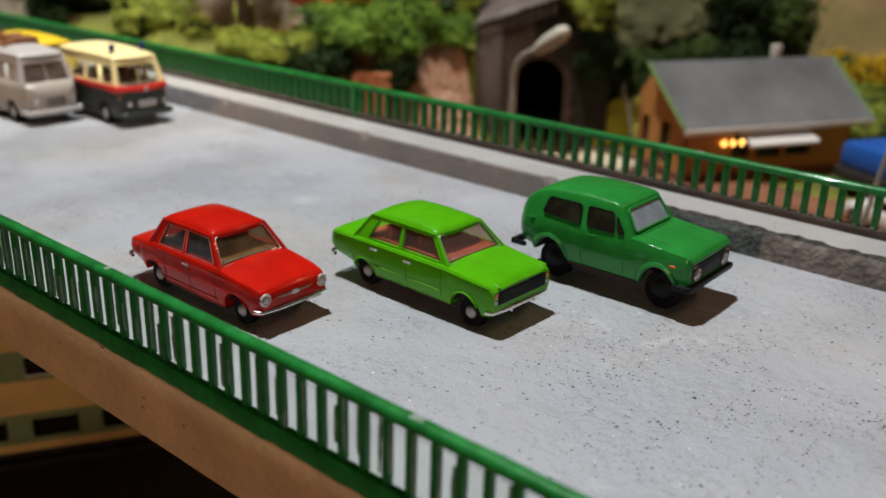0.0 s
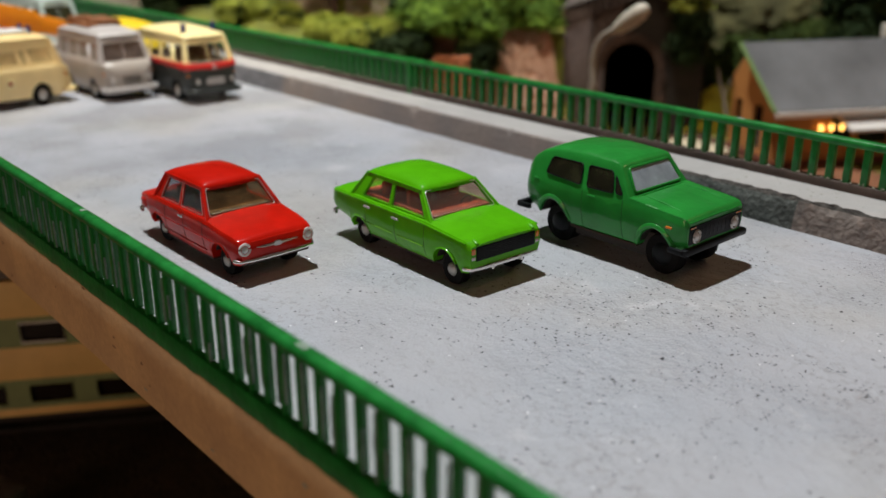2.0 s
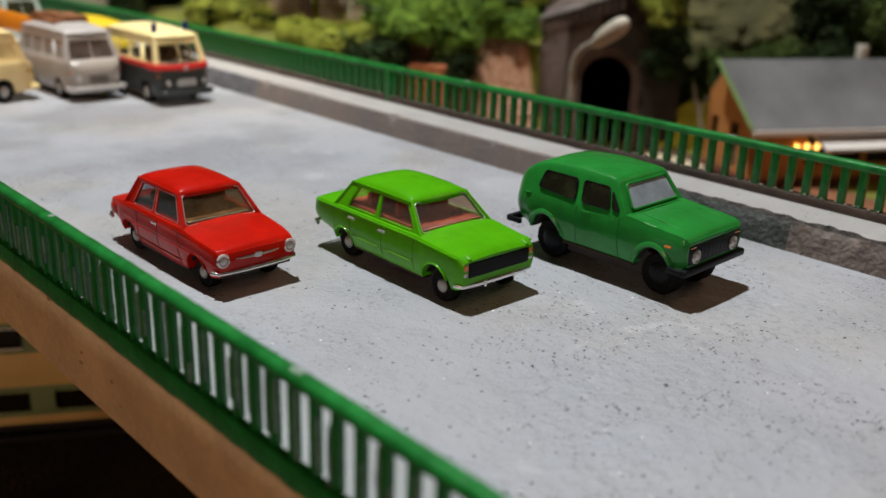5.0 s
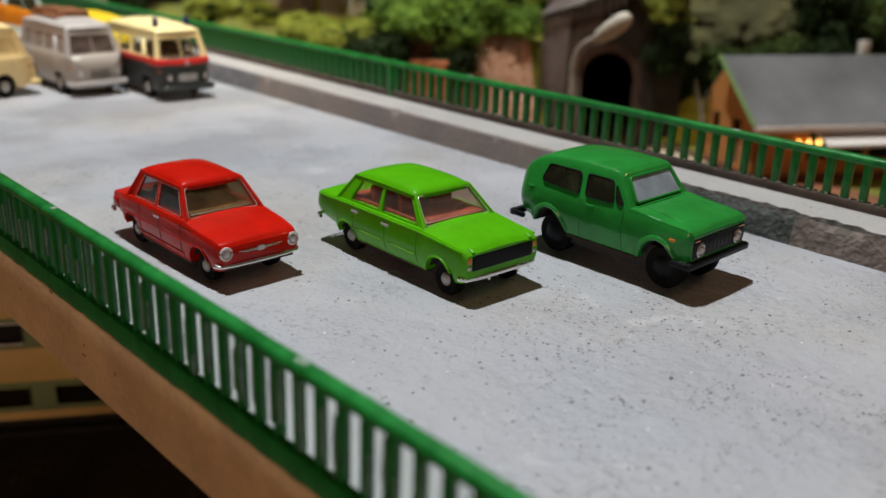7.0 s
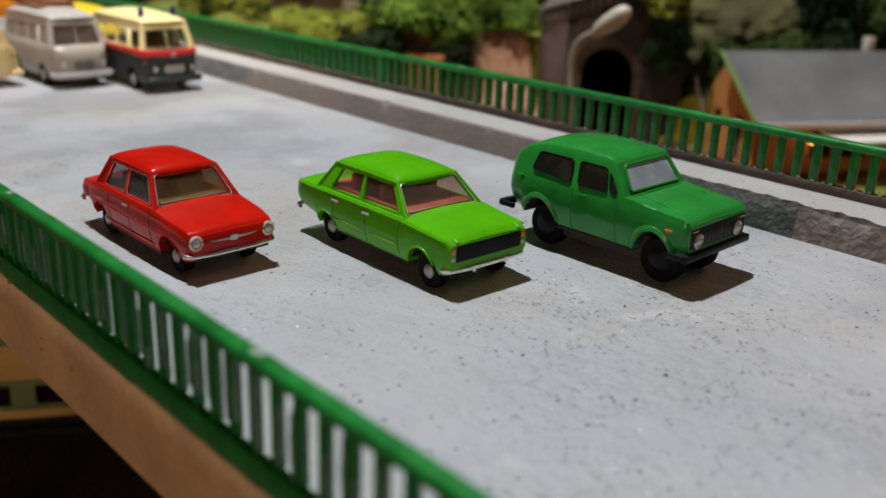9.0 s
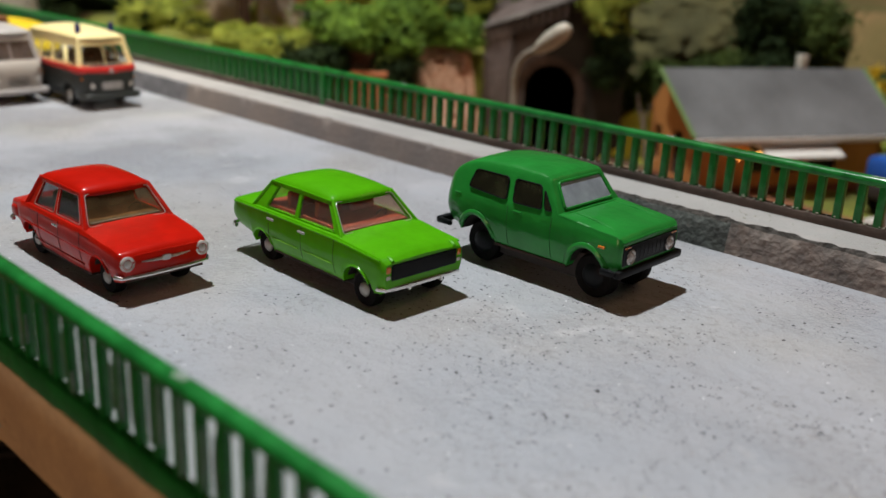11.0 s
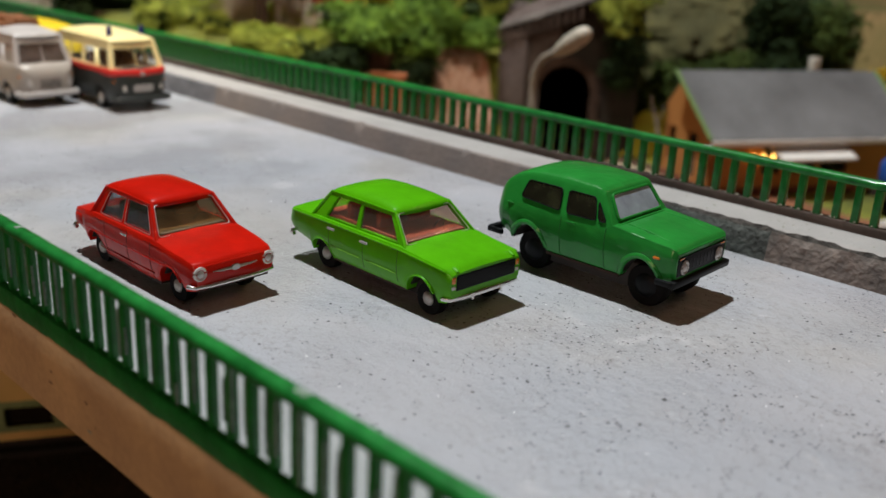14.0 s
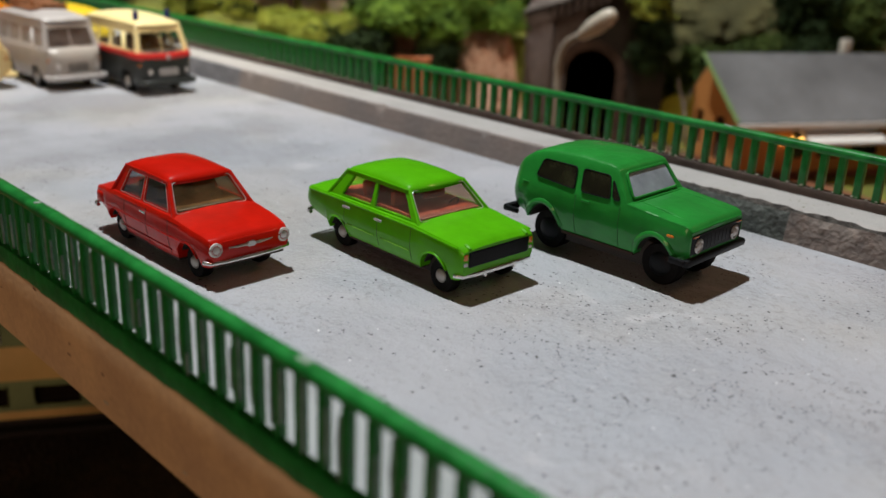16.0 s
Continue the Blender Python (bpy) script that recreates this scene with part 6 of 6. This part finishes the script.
part("trunk", tube([(0, 0, 0), (0.1, 0, 3.0), (0.0, 0.1, 6.2), (0.15, 0, 8.5)], [0.22, 0.18, 0.15, 0.1], 8), PALEROCK, bare)
bush(-31.5, 42.0, 0.5, heap(0, 0, 2.6, 2.2, 1.6, 1.0, 12, 33, 0.8, 1.2), 14000, 0.119, LEAFMID, 33, "green shrubs on top of the tunnel")
cliff("rock_face", [(-35, 46.5), (-30, 48.2), (-25, 51.2), (-19, 56.5)], 9.5, -4.6, ROCK, 11, "large grey-green mossy rock face", 1.3, 0.55, 90, 40, "rock", 2.2)
for k, (x, y, h, mt) in enumerate(((-22.0, 52.2, 7.2, LEAFDARK), (-20.0, 53.4, 7.6, LEAFDEEP), (-21.0, 49.6, 4.0, LEAFDARK))):
    bush(x, y, -3.6, heap(0, 0, h * 0.55, 0.8, 0.8, h * 0.45, 16, 40 + k, 0.7, 1.2), 13000, 0.13, mt, 40 + k, "tall dark green foliage behind the cottage")
for k, (x, y, z, mt, lab) in enumerate(((-16.8, 57.6, -2.3, LEAFYELLOW, "bright yellow flowering shrub behind the cottage"), (-14.6, 55.2, -3.6, LEAFMID, "green shrub under yellow flowers"), (-14.0, 58.6, -2.3, LEAFYELLOW, "yellow flowering shrub on the slope"),
                                        (-15.5, 66.0, -2.6, LEAFMID, "green shrub on the brown slope"), (-11.5, 72.0, -1.8, LEAFMID, "green shrub high on the slope"), (-20.5, 70.0, -1.2, LEAFMID, "green shrub on the ridge"), (-13.5, 52.0, -3.9, LEAFLIME, "lime green shrub behind the cottage"))):
    bush(x, y, z, heap(0, 0, 1.1, 1.4, 1.2, 0.8, 10, 60 + k, 0.6, 1.0), 9000, 0.11, mt, 60 + k, lab)
part_slope = tagged(part("slope", grid_sheet(-34, 10, 58, 96, 50, 40, lambda x, y: ground(x, y) + 0.25 + 0.25 * noise.noise(Vector((x * 0.4, y * 0.4, 2)))), SLOPEEARTH, None, "bare ochre brown earth slope"), kind="structure")


# ---- street lamps ----
def street_lamp(x, y, z, rz, high, reach, label):
    t = thing("street_lamp", x, y, z, rz, label, "street lamp")
    bend = [(0, 0, 0), (0, 0, high * 0.5), (0, 0, high * 0.66)] + [(reach * 0.57 * (1 - math.cos(radians(a))), 0, high * (0.66 + 0.197 * math.sin(radians(a)))) for a in (15, 30, 45, 60, 75)]
    part("pole", tube(bend, [0.19, 0.18, 0.17] + [0.16, 0.16, 0.15, 0.15, 0.14], 10), POLE, t)
    d = Vector((reach, 0, high)) - Vector(bend[-1])
    head = bmesh.new()
    rows = []
    for s, w, h in ((-0.06, 0.15, 0.12), (0.08, 0.27, 0.24), (0.42, 0.38, 0.34), (0.80, 0.37, 0.33), (0.95, 0.29, 0.24), (1.02, 0.13, 0.10)):
        c = Vector(bend[-1]) + d * s
        rows.append([head.verts.new(c + Vector((-0.5 * h * math.sin(k * math.pi / 6), w * math.cos(k * math.pi / 6), h * math.sin(k * math.pi / 6)))) for k in range(12)])
    for a, b in zip(rows, rows[1:]):
        for k in range(12):
            head.faces.new((a[k], a[(k + 1) % 12], b[(k + 1) % 12], b[k]))
    head.faces.new(rows[0])
    head.faces.new(rows[-1])
    part("lamp_head", head, LAMPWHITE, t, "white elongated lamp head", smooth=60)
    part("base", lathe([(0.3, 0), (0.3, 0.25), (0.18, 0.4)], "z", 14), POLE, t)
    return t


street_lamp(-24.1, 33.2, -4.2, -7, 7.0, 2.9, "pale grey curved model street lamp, unlit")
pole2 = thing("mast", -8.7, 33.8, -4.2, 0, "thin grey signal mast", "mast")
part("pole", tube([(0, 0, 0), (0.3, 0.3, 3.0), (0.75, 0.8, 7.4)], [0.1, 0.09, 0.07], 8), POLE, pole2)
part("foot", lathe([(0.3, 0), (0.3, 0.2), (0.15, 0.35)], "z", 12), POLE, pole2)


# ---- cottage ----
def cottage():
    t = thing("cottage", -20.5, 39.0, -4.2, 61.1, "small ochre model cottage with a grey roof and white awning", "house")
    L, D, ridge, eave = 10.75, 3.4, 5.15, 2.72
    wl, wr, wd, wt, wb = 0.55, L - 0.55, 2.75, 3.1, 1.35
    front_holes = [(2.6, 3.75, 0.9, 2.35), (4.0, 5.55, 0.9, 2.15), (5.75, 7.3, 0.9, 2.15)]

    def wall(name, a, b, holes, gable):
        d = Vector((b[0] - a[0], b[1] - a[1], 0))
        long = d.length
        d.normalize()
        nrm = Vector((d.y, -d.x, 0))
        us = sorted({0, long, *[h[0] for h in holes], *[h[1] for h in holes]})
        vs = sorted({0, wt, *[h[2] for h in holes], *[h[3] for h in holes]})
        bm = bmesh.new()
        for u0, u1 in zip(us, us[1:]):
            for v0, v1 in zip(vs, vs[1:]):
                if any(h[0] < (u0 + u1) / 2 < h[1] and h[2] < (v0 + v1) / 2 < h[3] for h in holes):
                    continue
                o = [bm.verts.new(Vector((a[0], a[1], 0)) + d * u + Vector((0, 0, v))) for u, v in ((u0, v0), (u1, v0), (u1, v1), (u0, v1))]
                i = [bm.verts.new(v.co - nrm * 0.25) for v in o]
                bm.faces.new(o)
                bm.faces.new(i[::-1])
                for k in range(4):
                    bm.faces.new((o[k], i[k], i[(k + 1) % 4], o[(k + 1) % 4]))
        if gable:
            o = [bm.verts.new(Vector((a[0], a[1], 0)) + d * u + Vector((0, 0, v))) for u, v in ([(0, wt), (long, wt), (wb, ridge - 0.12), (0, 3.5)] if gable == 1 else [(0, wt), (long, wt), (long, 3.5), (wd, ridge - 0.12)])]
            i = [bm.verts.new(v.co - nrm * 0.25) for v in o]
            bm.faces.new(o)
            bm.faces.new(i[::-1])
            for k in range(4):
                bm.faces.new((o[k], i[k], i[(k + 1) % 4], o[(k + 1) % 4]))
        bmesh.ops.remove_doubles(bm, verts=bm.verts[:], dist=0.002)
        w = part(name, bm, HOUSEWALL, t, smooth=0)
        for h in holes:
            mid = [Vector((a[0], a[1], 0)) + d * u + Vector((0, 0, v)) - nrm * 0.16 for u, v in ((h[0], h[2]), (h[1], h[2]), (h[1], h[3]), (h[0], h[3]))]
            g = bmesh.new()
            f0 = [g.verts.new(p) for p in mid]
            f1 = [g.verts.new(p - nrm * 0.06) for p in mid]
            g.faces.new(f0)
            g.faces.new(f1[::-1])
            for k in range(4):
                g.faces.new((f0[k], f1[k], f1[(k + 1) % 4], f0[(k + 1) % 4]))
            pane = part("window", g, WINDARK, t, "dark brown window", smooth=0)
            part("window_frame", tube([p + nrm * 0.02 for p in mid], 0.06, 6, True), RACKWOOD, pane)
        return w

    wall("front_wall", (wl, -wd), (wr, -wd), front_holes, False)
    wall("rear_wall", (wr, wb), (wl, wb), [], False)
    wall("gable_wall", (wl, wb), (wl, -wd), [(0.4, 1.0, 0.9, 2.5), (2.0, 2.8, 0.5, 2.5)], 1)
    wall("gable_wall", (wr, -wd), (wr, wb), [], 2)
    part("plinth", boxes(((wl - 0.05, -wd - 0.05, 0), (wr + 0.05, wb + 0.05, 0.35), 0.02)), HOUSEBASE, t)
    for s in (-1, 1):
        bm = bmesh.new()
        deep = D if s < 0 else 1.4
        low = eave if s < 0 else 3.56
        xa, xb = (0, L) if s < 0 else (wl + 0.06, wr - 0.06)
        o = [bm.verts.new(p) for p in ((xa, 0, ridge), (xb, 0, ridge), (xb, s * deep, low), (xa, s * deep, low))]
        u = [bm.verts.new(v.co - Vector((0, 0, 0.16))) for v in o]
        bm.faces.new(o)
        bm.faces.new(u[::-1])
        for k in range(4):
            bm.faces.new((o[k], u[k], u[(k + 1) % 4], o[(k + 1) % 4]))
        part("roof", bm, ROOFTIN, t, "grey felt roof slope", smooth=0)
        for x in (-0.06, L + 0.06) if s < 0 else ():
            part("verge_board", tube([(x, 0, ridge - 0.02), (x, s * deep, low - 0.02)], 0.1, 6), TRIMGREEN, t, "greenish verge board")
    part("eaves_board", boxes(((-0.05, -D - 0.12, eave - 0.32), (L + 0.05, -D + 0.0, eave - 0.06), 0.03)), WHITE, t, "white eaves board")
    aw = bmesh.new()
    q = [(3.3, -wd, 2.42), (7.2, -wd, 2.42), (7.2, -wd - 1.25, 1.9), (3.3, -wd - 1.25, 1.9)]
    o = [aw.verts.new(p) for p in q]
    u = [aw.verts.new((x, y, z - 0.12)) for x, y, z in q]
    aw.faces.new(o)
    aw.faces.new(u[::-1])
    for k in range(4):
        aw.faces.new((o[k], u[k], u[(k + 1) % 4], o[(k + 1) % 4]))
    part("awning", aw, WHITE, t, "white sloping awning", smooth=0)
    for x in (2.6, 3.1, 3.6):
        part("lit_bulb", lathe([(0.03, 1.62), (0.09, 1.68), (0.105, 1.76), (0.075, 1.86), (0.03, 1.90)], "z", 12, (x, -wd - 0.12, 0)), glowing("warm_bulb", (1.0, 0.5, 0.1), 4.0) if x < 3.0 else bpy.data.materials["warm_bulb"], t, "small glowing orange bulb")
    part("chimney", boxes(((7.55, 0.4, 4.6), (7.95, 0.8, 5.7), 0.03)), LAMPWHITE, t, "pale grey chimney")
    return t


cottage()
truck = thing("toy_truck", -9.7, 43.5, -4.2, 62, "blue-covered model truck behind the cottage", "truck")
part("tarpaulin", boxes(((-2.6, -1.4, 1.3), (2.4, 1.4, 2.45), 0.25)), BLUETARP, truck, "bright blue tarpaulin cover")
part("load_bed", boxes(((-2.65, -1.5, 0.75), (2.65, 1.5, 1.3), 0.05)), SHADOWY, truck)
for wx in (-1.7, 1.7):
    for s in (-1, 1):
        wheel(truck, wx, s * 1.25, 0.5, 0.35, s, 0.22, HUB)
simple_car(-8.2, 37.6, -4.2, 150, "white model car parked beside the cottage", WHITE, WINDARK)


# ---- railway coach passing under the bridge ----
def coach():
    t = thing("railway_coach", -26.2, 10.6, -10.4, 59.5, "cream and green double-deck model railway coach", "railway coach")
    a, b = -9.0, 9.0
    # side wall in bands, outer face at y = 0, looking to -y
    bands = [(1.05, 1.35, COACHCREAM, 0.02), (1.35, 2.40, COACHGREEN, 0.0), (2.40, 3.58, COACHCREAM, 0.03), (3.58, 4.62, COACHGREEN, 0.0), (4.62, 5.9, COACHCREAM, 0.03)]
    pitch, wide = 2.12, 1.4
    for z0, z1, mt, proud in bands:
        if mt is COACHCREAM:
            part("side_panel", boxes(((a, -proud, z0), (b, 0.3, z1), 0.03)), mt, t)
            continue
        k = 0
        x = a
        while x < b - 0.01:
            gap = x + (pitch - wide)
            part("window_pillar", boxes(((x, 0.0, z0), (min(gap, b), 0.3, z1))), mt, t, smooth=0)
            if gap < b:
                x1 = min(gap + wide, b)
                part("window_header", boxes(((gap, 0.0, z1 - 0.17), (x1, 0.3, z1))), mt, t, smooth=0)
                part("window_apron", boxes(((gap, 0.0, z0), (x1, 0.3, z0 + 0.14))), mt, t, smooth=0)
                w = part("window", boxes(((gap, 0.12, z0 + 0.14), (x1, 0.18, z1 - 0.17))), WINDARK, t, "dark window", smooth=0)
                part("window_frame", tube([(gap + 0.03, -0.01, z0 + 0.16), (x1 - 0.03, -0.01, z0 + 0.16), (x1 - 0.03, -0.01, z1 - 0.19), (gap + 0.03, -0.01, z1 - 0.19)], 0.04, 6, True), WHITE if z0 > 3 else COACHGREEN, w)
            x += pitch
    part("roof", boxes(((a, 0.05, 5.85), (b, 3.2, 6.3), 0.3)), mat("coach_roof_grey", (0.12, 0.1, 0.09), 0.7), t)
    part("far_side", boxes(((a, 3.0, 1.05), (b, 3.25, 5.9), 0.03)), COACHCREAM, t)
    for x in (a, b - 0.2):
        part("end_wall", boxes(((x, 0.3, 1.05), (x + 0.2, 3.0, 5.9), 0.02)), COACHGREEN, t)
    part("underframe", boxes(((a + 0.3, 0.5, 0.55), (b - 0.3, 2.8, 1.05), 0.05)), SHADOWY, t)
    for x in (-6.5, -4.2, 4.2, 6.5):
        for y in (0.75, 2.5):
            part("wheel", lathe([(0.5, -0.06), (0.5, 0.06), (0.42, 0.1)], "y", 20, (x, y, 0.6)), SHADOWY, t)
    return t


coach()
for y in (0.82, 2.42):
    rr = thing("track_rail", -26.2, 10.6, -10.42, 59.5, "dark rusty model rail under the coach", "rail")
    part("rail_bar", boxes(((-20, y - 0.05, 0), (20, y + 0.05, 0.16), 0.01)), SHADOWY, rr)
blk = thing("concrete_block", -23.0, 6.6, -10.5, 20, "pale concrete block beside the track", "block")
part("block", boxes(((-0.7, -0.5, 0), (0.7, 0.5, 1.55), 0.08)), STONELT, blk)
